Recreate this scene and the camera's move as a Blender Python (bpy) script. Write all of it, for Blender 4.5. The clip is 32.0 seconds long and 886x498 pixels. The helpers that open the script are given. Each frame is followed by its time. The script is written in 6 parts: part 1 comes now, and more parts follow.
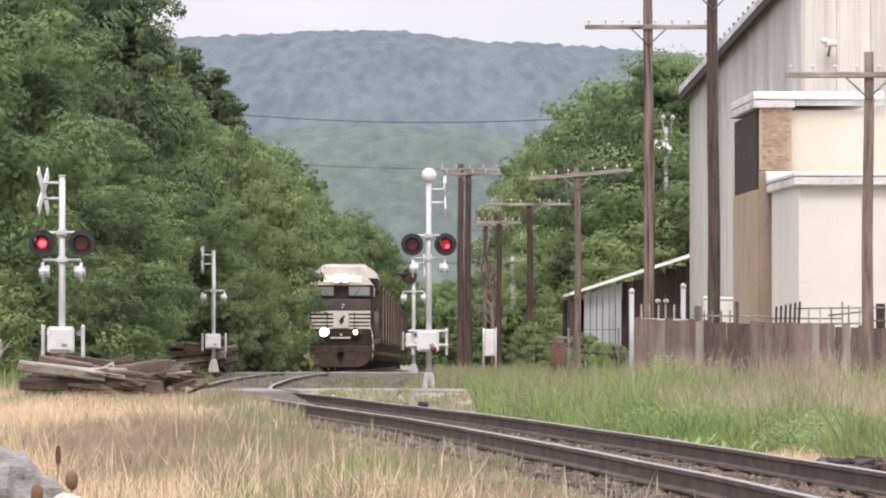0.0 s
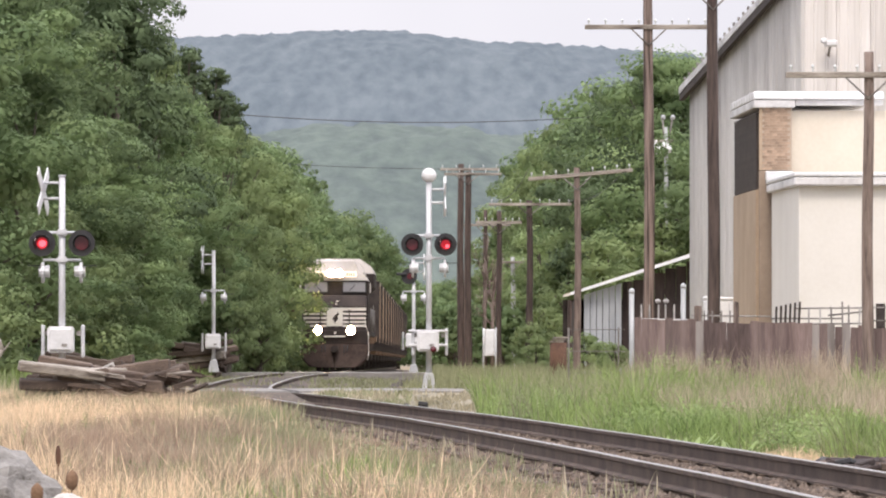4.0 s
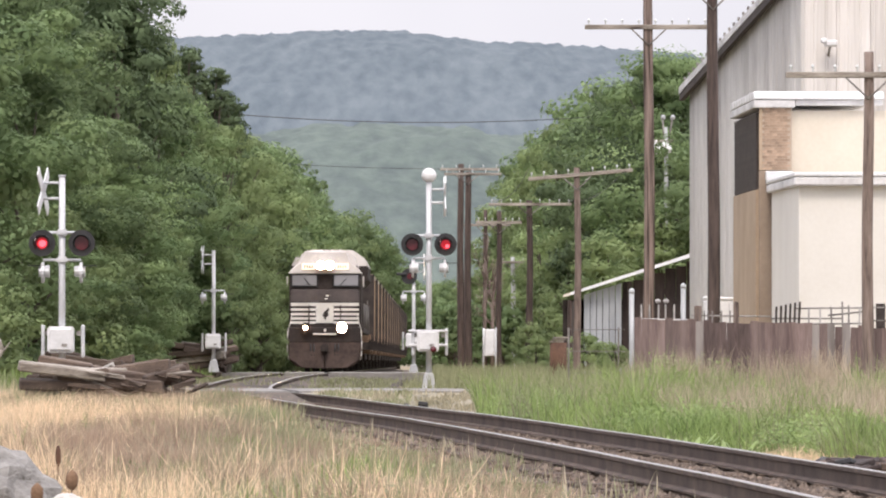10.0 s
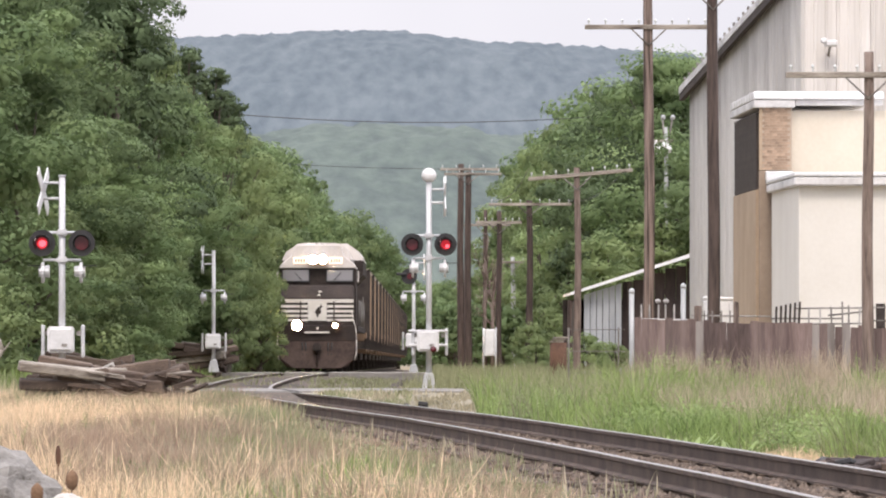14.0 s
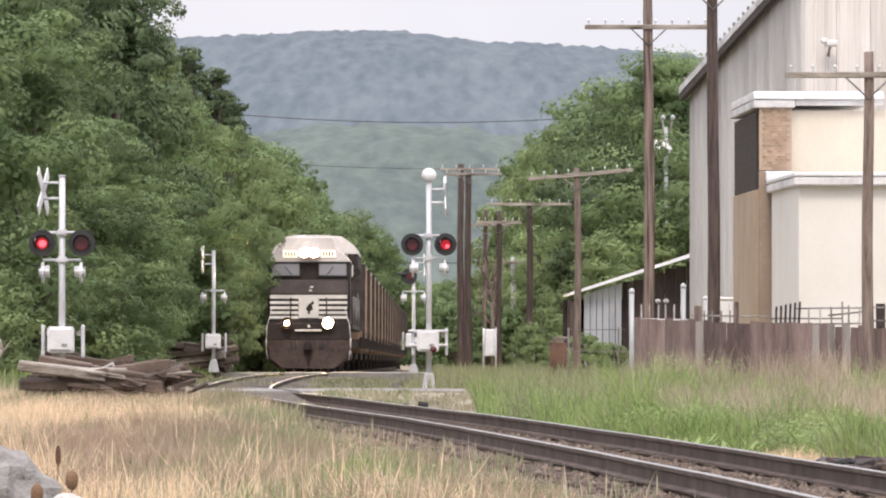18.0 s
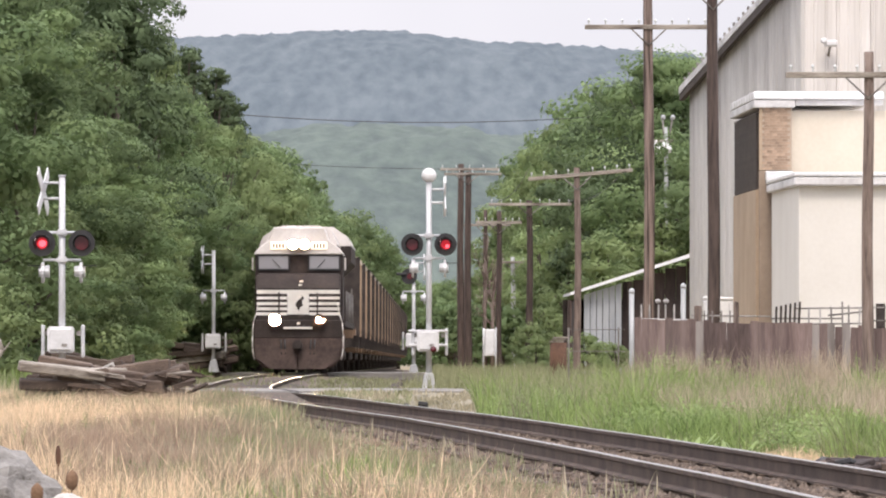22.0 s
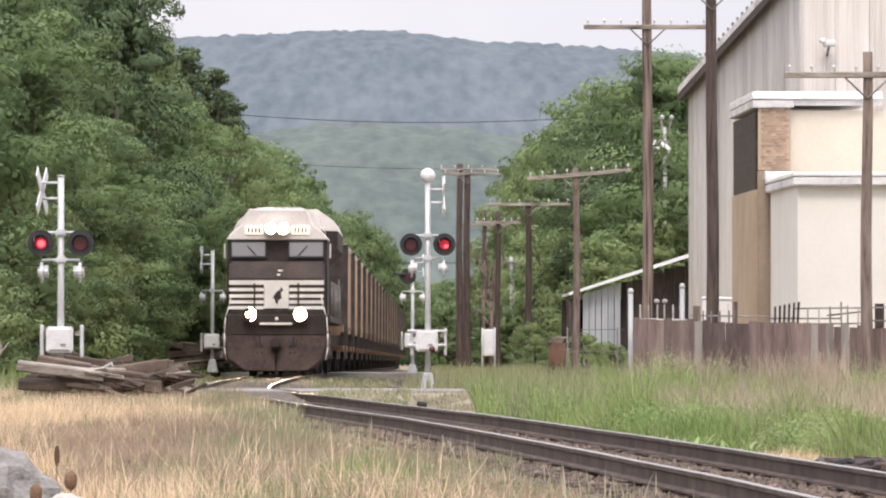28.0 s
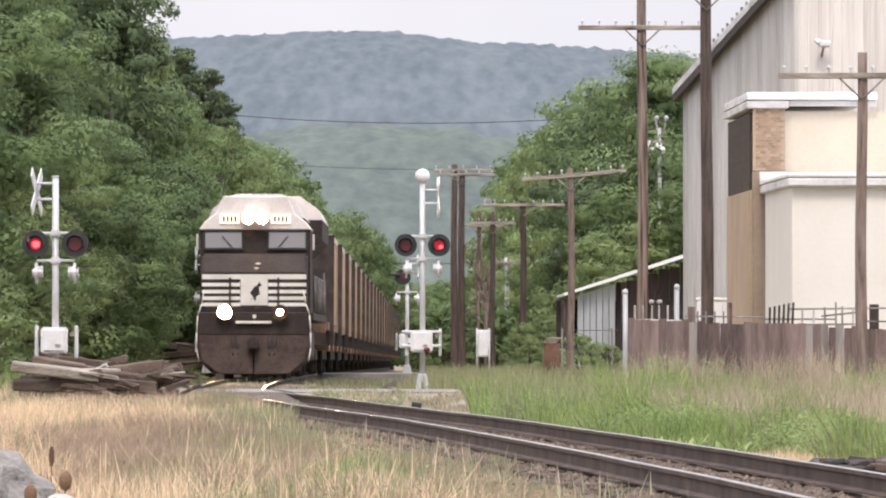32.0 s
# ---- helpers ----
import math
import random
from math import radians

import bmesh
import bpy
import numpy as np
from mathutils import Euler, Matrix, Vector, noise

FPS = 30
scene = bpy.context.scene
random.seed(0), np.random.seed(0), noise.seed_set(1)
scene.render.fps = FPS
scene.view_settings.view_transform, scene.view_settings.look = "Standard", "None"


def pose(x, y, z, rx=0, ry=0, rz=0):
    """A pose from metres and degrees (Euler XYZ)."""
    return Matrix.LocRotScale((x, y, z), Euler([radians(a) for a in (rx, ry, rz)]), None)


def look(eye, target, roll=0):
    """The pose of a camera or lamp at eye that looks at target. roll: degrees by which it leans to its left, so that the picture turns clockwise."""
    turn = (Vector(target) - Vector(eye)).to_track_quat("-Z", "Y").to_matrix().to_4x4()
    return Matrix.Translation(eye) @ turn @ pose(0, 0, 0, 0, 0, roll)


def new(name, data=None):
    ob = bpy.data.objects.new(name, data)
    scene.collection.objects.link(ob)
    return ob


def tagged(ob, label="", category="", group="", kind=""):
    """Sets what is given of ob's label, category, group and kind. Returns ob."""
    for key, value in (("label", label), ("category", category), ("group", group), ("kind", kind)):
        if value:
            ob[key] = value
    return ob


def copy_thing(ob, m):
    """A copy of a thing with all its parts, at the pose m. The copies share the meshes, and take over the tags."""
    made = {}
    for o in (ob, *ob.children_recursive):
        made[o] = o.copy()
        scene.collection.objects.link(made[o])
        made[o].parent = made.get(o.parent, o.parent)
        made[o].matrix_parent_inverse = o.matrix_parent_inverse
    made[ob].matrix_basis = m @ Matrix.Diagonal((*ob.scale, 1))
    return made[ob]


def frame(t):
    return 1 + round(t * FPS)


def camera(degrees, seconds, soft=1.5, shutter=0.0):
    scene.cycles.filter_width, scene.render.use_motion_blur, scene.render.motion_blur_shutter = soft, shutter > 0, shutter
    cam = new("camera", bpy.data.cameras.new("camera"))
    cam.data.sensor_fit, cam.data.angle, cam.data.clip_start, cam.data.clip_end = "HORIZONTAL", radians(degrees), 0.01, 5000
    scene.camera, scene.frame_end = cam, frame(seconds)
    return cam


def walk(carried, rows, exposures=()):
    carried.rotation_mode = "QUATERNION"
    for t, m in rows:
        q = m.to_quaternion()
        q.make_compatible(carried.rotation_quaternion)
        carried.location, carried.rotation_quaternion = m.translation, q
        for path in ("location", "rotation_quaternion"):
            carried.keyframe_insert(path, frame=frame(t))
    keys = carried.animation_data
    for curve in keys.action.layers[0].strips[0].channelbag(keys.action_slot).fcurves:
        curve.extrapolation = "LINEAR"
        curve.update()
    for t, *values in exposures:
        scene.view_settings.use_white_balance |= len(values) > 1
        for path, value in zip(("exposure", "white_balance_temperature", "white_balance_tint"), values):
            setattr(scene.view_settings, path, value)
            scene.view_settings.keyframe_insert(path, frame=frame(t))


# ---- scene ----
# camera on a tripod beside the line, nudged a little near the end
cam = camera(7.8, 32.0, soft=2.05)


def aim(dx, dy):
    """The tripod's pose, turned by small amounts (degrees) to its right and up."""
    return pose(0, 0, 1.13, 90.757 + dy, 0, -dx)


walk(cam, [(0, aim(0, 0)), (25.5, aim(0, 0)), (27.5, aim(0.0174, 0)), (28, aim(0.010, 0)), (28.5, aim(0.010, 0.005)),
           (29, aim(-0.015, -0.010)), (29.5, aim(-0.030, 0)), (30, aim(-0.020, 0.005)), (30.5, aim(0, 0)),
           (31, aim(0, 0.010)), (31.5, aim(0, 0)), (32, aim(0.0570, 0.006))],
     exposures=[(0, 0.31, 6800, 15), (32, 0.31, 6800, 15)])

# ---- world, sun, exposure ----
world = bpy.data.worlds.new("overcast")
scene.world = world
world.use_nodes = True
wn, wl = world.node_tree.nodes, world.node_tree.links
sky = wn.new("ShaderNodeTexSky")
sky.sky_type = "NISHITA"
sky.sun_disc = False
sky.sun_elevation, sky.sun_rotation = radians(53), radians(183)
sky.dust_density, sky.air_density = 4.0, 1.0
coords = wn.new("ShaderNodeTexCoord")
cloud = wn.new("ShaderNodeTexNoise")
cloud.inputs["Scale"].default_value, cloud.inputs["Detail"].default_value = 5.0, 5.0
ramp = wn.new("ShaderNodeValToRGB")
ramp.color_ramp.elements[0].position, ramp.color_ramp.elements[1].position = 0.3, 0.7
ramp.color_ramp.elements[0].color = (5.8, 6.1, 6.95, 1)
ramp.color_ramp.elements[1].color = (7.85, 8.1, 8.85, 1)
blend = wn.new("ShaderNodeMix")
blend.data_type = "RGBA"
blend.inputs[0].default_value = 0.88
wl.new(coords.outputs["Generated"], cloud.inputs["Vector"])
wl.new(cloud.outputs["Fac"], ramp.inputs["Fac"])
wl.new(sky.outputs[0], blend.inputs[6])
wl.new(ramp.outputs["Color"], blend.inputs[7])
# an overcast sky is about twice as bright overhead as near the horizon
split = wn.new("ShaderNodeSeparateXYZ")
lift = wn.new("ShaderNodeMapRange")
lift.inputs["From Min"].default_value, lift.inputs["From Max"].default_value = 0.08, 0.9
lift.inputs["To Min"].default_value, lift.inputs["To Max"].default_value = 0.92, 2.6
times_ = wn.new("ShaderNodeVectorMath")
times_.operation = "SCALE"
wl.new(coords.outputs["Generated"], split.inputs[0])
wl.new(split.outputs["Z"], lift.inputs["Value"])
wl.new(blend.outputs[2], times_.inputs[0])
wl.new(lift.outputs[0], times_.inputs["Scale"])
wl.new(times_.outputs[0], wn["Background"].inputs["Color"])
wn["Background"].inputs["Strength"].default_value = 0.11

sun = new("sun", bpy.data.lights.new("sun", "SUN"))
sun.data.energy, sun.data.angle, sun.data.color = 1.45, radians(14), (1.0, 0.95, 0.87)
sun.matrix_world = look((-4, -36, 100), (0, 40, 0))


# ---- materials ----
def material(name, a, b, rough=0.8, metal=0.0, scale=3.0, fine=40.0, bump=0.3, spread=0.12, stretch=(1, 1, 1), dist=0.01, through_light=0.0, island=0.0, stain=None):
    """Two colours mixed by a broad and a fine noise, varied from object to object, with a fine bump."""
    m = bpy.data.materials.new(name)
    m.use_nodes = True
    n, l = m.node_tree.nodes, m.node_tree.links
    out, p = n["Material Output"], n["Principled BSDF"]
    tc, mp = n.new("ShaderNodeTexCoord"), n.new("ShaderNodeMapping")
    mp.inputs["Scale"].default_value = stretch
    l.new(tc.outputs["Object"], mp.inputs["Vector"])
    big, small = n.new("ShaderNodeTexNoise"), n.new("ShaderNodeTexNoise")
    for t, s, d in ((big, scale, 4), (small, fine, 3)):
        t.inputs["Scale"].default_value, t.inputs["Detail"].default_value = s, d
        l.new(mp.outputs[0], t.inputs["Vector"])
    add = n.new("ShaderNodeMath")
    add.operation = "MULTIPLY_ADD"
    add.inputs[1].default_value = 0.45
    l.new(small.outputs["Fac"], add.inputs[0])
    l.new(big.outputs["Fac"], add.inputs[2])
    r = n.new("ShaderNodeValToRGB")
    r.color_ramp.elements[0].position, r.color_ramp.elements[1].position = 0.5, 0.95
    r.color_ramp.elements[0].color, r.color_ramp.elements[1].color = (*a, 1), (*b, 1)
    if stain:
        e = r.color_ramp.elements.new(0.56)
        e.color = r.color_ramp.elements[0].color
        r.color_ramp.elements[0].color = (*stain, 1)
    l.new(add.outputs[0], r.inputs["Fac"])
    info, hsv, mr = n.new("ShaderNodeObjectInfo"), n.new("ShaderNodeHueSaturation"), n.new("ShaderNodeMapRange")
    mr.inputs["To Min"].default_value, mr.inputs["To Max"].default_value = 1 - spread, 1 + spread
    l.new(info.outputs["Random"], mr.inputs["Value"])
    value = mr.outputs[0]
    if island:
        geo, mi, mu = n.new("ShaderNodeNewGeometry"), n.new("ShaderNodeMapRange"), n.new("ShaderNodeMath")
        mi.inputs["To Min"].default_value, mi.inputs["To Max"].default_value = 1 - island, 1 + island
        mu.operation = "MULTIPLY"
        l.new(geo.outputs["Random Per Island"], mi.inputs["Value"])
        l.new(value, mu.inputs[0])
        l.new(mi.outputs[0], mu.inputs[1])
        value = mu.outputs[0]
    l.new(value, hsv.inputs["Value"])
    l.new(r.outputs["Color"], hsv.inputs["Color"])
    l.new(hsv.outputs[0], p.inputs["Base Color"])
    p.inputs["Roughness"].default_value, p.inputs["Metallic"].default_value = rough, metal
    if bump:
        bn = n.new("ShaderNodeBump")
        bn.inputs["Strength"].default_value, bn.inputs["Distance"].default_value = bump, dist
        l.new(add.outputs[0], bn.inputs["Height"])
        l.new(bn.outputs[0], p.inputs["Normal"])
    if through_light:
        tr, mx = n.new("ShaderNodeBsdfTranslucent"), n.new("ShaderNodeMixShader")
        mx.inputs[0].default_value = through_light
        l.new(hsv.outputs[0], tr.inputs["Color"])
        l.new(p.outputs[0], mx.inputs[1])
        l.new(tr.outputs[0], mx.inputs[2])
        l.new(mx.outputs[0], out.inputs["Surface"])
    return m


def glow(name, colour, strength):
    m = bpy.data.materials.new(name)
    m.use_nodes = True
    p = m.node_tree.nodes["Principled BSDF"]
    p.inputs["Base Color"].default_value = (*colour, 1)
    p.inputs["Emission Color"].default_value = (*colour, 1)
    p.inputs["Emission Strength"].default_value = strength
    return m


def glass(name, colour):
    m = material(name, colour, colour, 0.05, 0, bump=0, spread=0)
    m.node_tree.nodes["Principled BSDF"].inputs["Specular IOR Level"].default_value = 0.8
    return m


LEAF = material("leaf", (0.100, 0.158, 0.066), (0.224, 0.302, 0.132), 0.8, scale=0.42, fine=1.2, bump=0, spread=0.22, through_light=0.36, island=0.05)
# light green leaf, paled a little to stand in for haze
LEAF_LIGHT = material("leaf_light_haze", (0.150, 0.210, 0.090), (0.290, 0.365, 0.158), 0.8, scale=0.42, fine=1.2, bump=0, spread=0.2, through_light=0.36, island=0.05)
LEAF_DARK = material("conifer_needles", (0.065, 0.100, 0.046), (0.12, 0.17, 0.076), 0.8, scale=0.4, fine=1.5, bump=0, spread=0.2, through_light=0.15, island=0.08)
BARK = material("bark", (0.05, 0.04, 0.03), (0.14, 0.115, 0.09), 0.95, scale=2, fine=18, bump=0.6, stretch=(1, 1, 0.2), dist=0.03)
SOIL = material("soil", (0.16, 0.13, 0.08), (0.34, 0.28, 0.18), 0.95, scale=0.25, fine=3, bump=0.5, spread=0, dist=0.05)
BALLAST = material("ballast", (0.075, 0.057, 0.047), (0.19, 0.150, 0.122), 0.95, scale=0.6, fine=22, bump=1.0, spread=0, dist=0.03, stain=(0.05, 0.043, 0.038))
TIE = material("tie_wood", (0.046, 0.032, 0.025), (0.15, 0.110, 0.084), 0.9, scale=3, fine=25, bump=0.6, spread=0.3, stretch=(0.3, 2, 2))
RAIL_SIDE = material("rusty_rail", (0.05, 0.034, 0.027), (0.125, 0.088, 0.069), 0.8, 0.3, scale=2, fine=40, spread=0)
RAIL_TOP = material("worn_rail_head", (0.38, 0.335, 0.30), (0.58, 0.53, 0.49), 0.24, 1.0, scale=1, fine=30, bump=0.05, spread=0)
PALE_DIRT = material("pale_dirt", (0.15, 0.13, 0.085), (0.34, 0.305, 0.23), 0.95, scale=1.6, fine=9, bump=0.5, spread=0, stretch=(1, 0.12, 1), stain=(0.11, 0.11, 0.06))
GRAVEL = material("brown_gravel", (0.038, 0.028, 0.022), (0.125, 0.096, 0.076), 0.95, scale=2.0, fine=9, bump=0.8, spread=0, stretch=(1, 0.09, 1), stain=(0.05, 0.055, 0.025))
ASPHALT = material("pale_asphalt", (0.16, 0.15, 0.138), (0.29, 0.275, 0.255), 0.9, scale=1.2, fine=9, spread=0, stretch=(1, 0.15, 1))
POLE_WOOD = material("pole_wood", (0.034, 0.024, 0.020), (0.105, 0.074, 0.062), 0.9, stain=(0.014, 0.010, 0.008), scale=3.5, fine=16, bump=0.6, stretch=(3, 3, 0.25), dist=0.02, spread=0.2)
POLE_PALE = material("pale_pole_wood", (0.11, 0.08, 0.066), (0.25, 0.192, 0.162), 0.9, stain=(0.05, 0.036, 0.03), scale=4, fine=16, bump=0.6, stretch=(3, 3, 0.25), dist=0.02, spread=0.1)
POLE_STREAK = material("streaked_pole_wood", (0.040, 0.028, 0.022), (0.30, 0.225, 0.19), 0.9, stain=(0.014, 0.010, 0.008), scale=5, fine=9, bump=0.7, stretch=(4, 4, 0.12), dist=0.02, spread=0.05)
GREY_WOOD = material("weathered_grey_wood", (0.16, 0.135, 0.11), (0.40, 0.36, 0.31), 0.92, scale=4, fine=26, bump=0.8, stain=(0.07, 0.055, 0.045), stretch=(0.4, 2, 2))
SILVER = material("aluminium_paint", (0.42, 0.43, 0.44), (0.64, 0.645, 0.655), 0.45, 0.25, scale=2, fine=30, bump=0.1, spread=0.05)
GALV = material("galvanised_steel", (0.30, 0.31, 0.31), (0.46, 0.47, 0.47), 0.55, 0.3, scale=2, fine=30, bump=0.1, spread=0.05)
WHITE = material("white_enamel", (0.56, 0.56, 0.56), (0.76, 0.76, 0.76), 0.5, 0, scale=2, fine=20, bump=0.1, spread=0.04)
BLACK = material("matt_black_metal", (0.012, 0.012, 0.013), (0.035, 0.034, 0.034), 0.6, 0, scale=2, fine=30, bump=0.1)
RED_DARK = material("dark_red_glass", (0.07, 0.012, 0.016), (0.13, 0.02, 0.028), 0.25, 0, bump=0, spread=0)
RED_GLOW = glow("lit_red_lens", (0.8, 0.02, 0.045), 0.22)
RED_CORE = glow("lit_red_bulb", (1.0, 0.10, 0.13), 1.9)
HEAD_GLOW = glow("headlight_glass", (1.0, 0.70, 0.38), 900)
BOARD_GLOW = glow("number_board_glass", (1.0, 0.85, 0.68), 0.75)
# dirty blacks, browned further in place of the headlights' flare tint
LOCO_BLACK = material("locomotive_black", (0.020, 0.014, 0.012), (0.052, 0.037, 0.031), 0.85, 0, scale=1.0, fine=12, bump=0.1, spread=0.05, stain=(0.055, 0.04, 0.033))
LOCO_DIRT = material("brake_dust_flare_brown", (0.045, 0.030, 0.025), (0.115, 0.080, 0.067), 0.85, 0, scale=2, fine=15, bump=0.3)
LOCO_WHITE = material("locomotive_white", (0.62, 0.58, 0.52), (0.78, 0.75, 0.70), 0.5, 0, scale=2, fine=20, bump=0.05)
# roof grey made this pale to hold sun glare and reflected sky
LOCO_GREY = material("roof_glare_grey", (0.55, 0.50, 0.47), (0.72, 0.68, 0.65), 0.5, 0, scale=1.2, fine=14, bump=0.1)
WINDOW = glass("cab_window", (0.27, 0.26, 0.27))
CAR_BROWN = material("oxide_brown_steel", (0.20, 0.122, 0.076), (0.37, 0.245, 0.152), 0.75, 0.1, scale=0.8, fine=8, bump=0.2, spread=0.25, stretch=(1, 1, 0.3), stain=(0.09, 0.05, 0.03))
# ribs painted lighter than the body so they read as lit
CAR_RIB = material("lit_rib_steel", (0.24, 0.155, 0.10), (0.54, 0.395, 0.265), 0.7, 0.1, scale=0.8, fine=8, bump=0.2, spread=0.3, stretch=(1, 1, 0.3))
# the highlight along the car tops is put into this colour
CHORD = material("top_edge_highlight", (0.36, 0.29, 0.22), (0.58, 0.50, 0.41), 0.7, 0.1, scale=0.8, fine=8, bump=0.2, spread=0.25)
COAL = material("coal", (0.012, 0.012, 0.013), (0.035, 0.034, 0.034), 0.6, 0, scale=3, fine=12, bump=1.0, dist=0.08)
STEEL_DARK = material("dark_truck_steel", (0.025, 0.02, 0.018), (0.07, 0.055, 0.048), 0.85, 0.2, scale=3, fine=20)
SIDING_GREY = material("grey_siding", (0.44, 0.425, 0.405), (0.60, 0.585, 0.56), 0.65, 0.1, scale=0.5, fine=7, bump=0.1, spread=0.07, stretch=(2, 2, 0.18), stain=(0.36, 0.34, 0.32))
SIDING_WHITE = material("white_siding", (0.50, 0.472, 0.44), (0.68, 0.652, 0.62), 0.7, 0.05, scale=0.7, fine=6, bump=0.1, spread=0.08, stretch=(3, 3, 0.12), stain=(0.35, 0.305, 0.255))
CREAM = material("cream_render", (0.56, 0.50, 0.405), (0.64, 0.58, 0.485), 0.85, 0, scale=0.6, fine=12, bump=0.1, spread=0)
OFFWHITE = material("off_white_render", (0.64, 0.61, 0.55), (0.71, 0.685, 0.63), 0.85, 0, scale=0.6, fine=12, bump=0.1, spread=0.02)
CORNICE = material("concrete_cornice", (0.46, 0.45, 0.44), (0.68, 0.67, 0.66), 0.85, 0, scale=0.8, fine=10, bump=0.3, spread=0.08, stain=(0.3, 0.29, 0.28))
TAN = material("tan_render", (0.33, 0.245, 0.168), (0.43, 0.328, 0.232), 0.85, 0, scale=0.7, fine=9, bump=0.2, spread=0.04)
TAN_DARK = material("brown_render", (0.235, 0.178, 0.132), (0.325, 0.252, 0.190), 0.85, 0, scale=0.7, fine=9, bump=0.2, spread=0.04)
BRICK = material("brown_brick", (0.31, 0.215, 0.15), (0.43, 0.315, 0.23), 0.9, 0, scale=4, fine=30, bump=0.3, spread=0.26)
MORTAR = material("mortar", (0.34, 0.27, 0.21), (0.44, 0.36, 0.28), 0.95, 0, scale=4, fine=30)
LOUVER = material("dark_louver", (0.040, 0.031, 0.027), (0.070, 0.055, 0.048), 0.9, 0, spread=0.1)
PLANK = material("weathered_fence_plank", (0.10, 0.069, 0.063), (0.22, 0.163, 0.148), 0.92, 0, scale=1.2, fine=14, bump=0.6, spread=0.30, stretch=(3, 3, 0.3), stain=(0.075, 0.054, 0.047))
PLANK_PALE = material("pale_fence_plank", (0.19, 0.165, 0.15), (0.33, 0.30, 0.28), 0.92, 0, scale=1.2, fine=14, bump=0.6, spread=0.25, stretch=(3, 3, 0.3))
IRON = material("greyed_iron", (0.12, 0.11, 0.10), (0.3, 0.28, 0.26), 0.8, 0.2, scale=4, fine=25, spread=0.3)
PALE_IRON = material("flaking_pale_iron", (0.26, 0.245, 0.23), (0.45, 0.43, 0.41), 0.8, 0.1, scale=5, fine=25, spread=0.2)
SHED_TIN = material("shed_tin", (0.27, 0.29, 0.31), (0.42, 0.44, 0.46), 0.55, 0.3, scale=0.8, fine=8, bump=0.1, spread=0.08, stretch=(2, 2, 0.2))
SHED_ROOF = material("white_tin_roof", (0.66, 0.67, 0.68), (0.82, 0.83, 0.84), 0.5, 0.1, scale=0.8, fine=8, bump=0.1)
RUST = material("rusty_steel", (0.07, 0.036, 0.025), (0.16, 0.085, 0.052), 0.9, 0.1, scale=2, fine=16, bump=0.4)
ROCK = material("grey_rock", (0.165, 0.155, 0.143), (0.31, 0.295, 0.275), 0.92, 0, scale=4, fine=22, bump=1.0, dist=0.03, stain=(0.10, 0.085, 0.07), stretch=(1, 1, 2.2))
ROCK_PALE = material("pale_rock", (0.32, 0.305, 0.28), (0.52, 0.50, 0.47), 0.9, 0, scale=4, fine=25, bump=0.5)
WEED = material("dead_seed_head", (0.10, 0.055, 0.03), (0.19, 0.115, 0.07), 0.95, 0, scale=8, fine=60, bump=0.8)
GLASS_INS = glass("insulator_glass", (0.56, 0.58, 0.57))
PAINT_WHITE = material("fresh_white_paint", (0.78, 0.78, 0.77), (0.88, 0.88, 0.87), 0.6, 0, scale=1.5, fine=14, bump=0.1, spread=0.02)
STRAW = material("straw_grass", (0.57, 0.425, 0.275), (0.85, 0.67, 0.465), 0.85, 0, scale=0.25, fine=2, bump=0, spread=0, through_light=0.3, island=0.3)
STRAW_DULL = material("greyed_grass", (0.25, 0.225, 0.15), (0.44, 0.39, 0.28), 0.85, 0, scale=0.25, fine=2, bump=0, spread=0, through_light=0.3, island=0.3)
BROWN_GRASS = material("brown_grass", (0.265, 0.185, 0.135), (0.42, 0.315, 0.232), 0.85, 0, scale=0.25, fine=2, bump=0, spread=0, through_light=0.3, island=0.3)
PINK_GRASS = material("reddish_seed_grass", (0.31, 0.252, 0.182), (0.50, 0.42, 0.315), 0.85, 0, scale=0.25, fine=2, bump=0, spread=0, through_light=0.3, island=0.3)
BROAD_LEAF = material("broad_leaf", (0.22, 0.31, 0.10), (0.35, 0.44, 0.19), 0.6, 0, scale=6, fine=40, bump=0.2, spread=0.2, through_light=0.3)
HERB = material("meadow_leaf", (0.135, 0.205, 0.060), (0.285, 0.365, 0.135), 0.7, 0, scale=0.5, fine=3, bump=0, spread=0, through_light=0.35, island=0.25)
GREEN = material("green_grass", (0.130, 0.200, 0.055), (0.27, 0.35, 0.120), 0.7, 0, scale=0.5, fine=3, bump=0, spread=0, through_light=0.35, island=0.42)
OLIVE = material("olive_grass", (0.188, 0.204, 0.108), (0.318, 0.325, 0.186), 0.8, 0, scale=0.3, fine=2, bump=0, spread=0, through_light=0.35, island=0.3)
# distance haze is put into the base colours of both ridges
HILL_FAR = material("haze_blue_forest", (0.057, 0.080, 0.097), (0.112, 0.138, 0.153), 0.95, 0, scale=0.13, fine=0.022, bump=0.4, spread=0, dist=5, stretch=(1, 0.12, 0.6))
HILL_MID = material("haze_green_forest", (0.047, 0.068, 0.063), (0.095, 0.126, 0.105), 0.95, 0, scale=0.22, fine=0.04, bump=0.4, spread=0, dist=4, stretch=(1, 0.12, 0.6))
DARK_BOARD = material("dark_brown_board", (0.03, 0.022, 0.02), (0.075, 0.055, 0.05), 0.9, 0, scale=1.5, fine=12, bump=0.5, spread=0.3, stretch=(3, 3, 0.3))
STONE = material("ballast_stone", (0.095, 0.072, 0.057), (0.205, 0.160, 0.128), 0.95, 0, scale=3, fine=30, bump=0.3, spread=0, island=0.45)
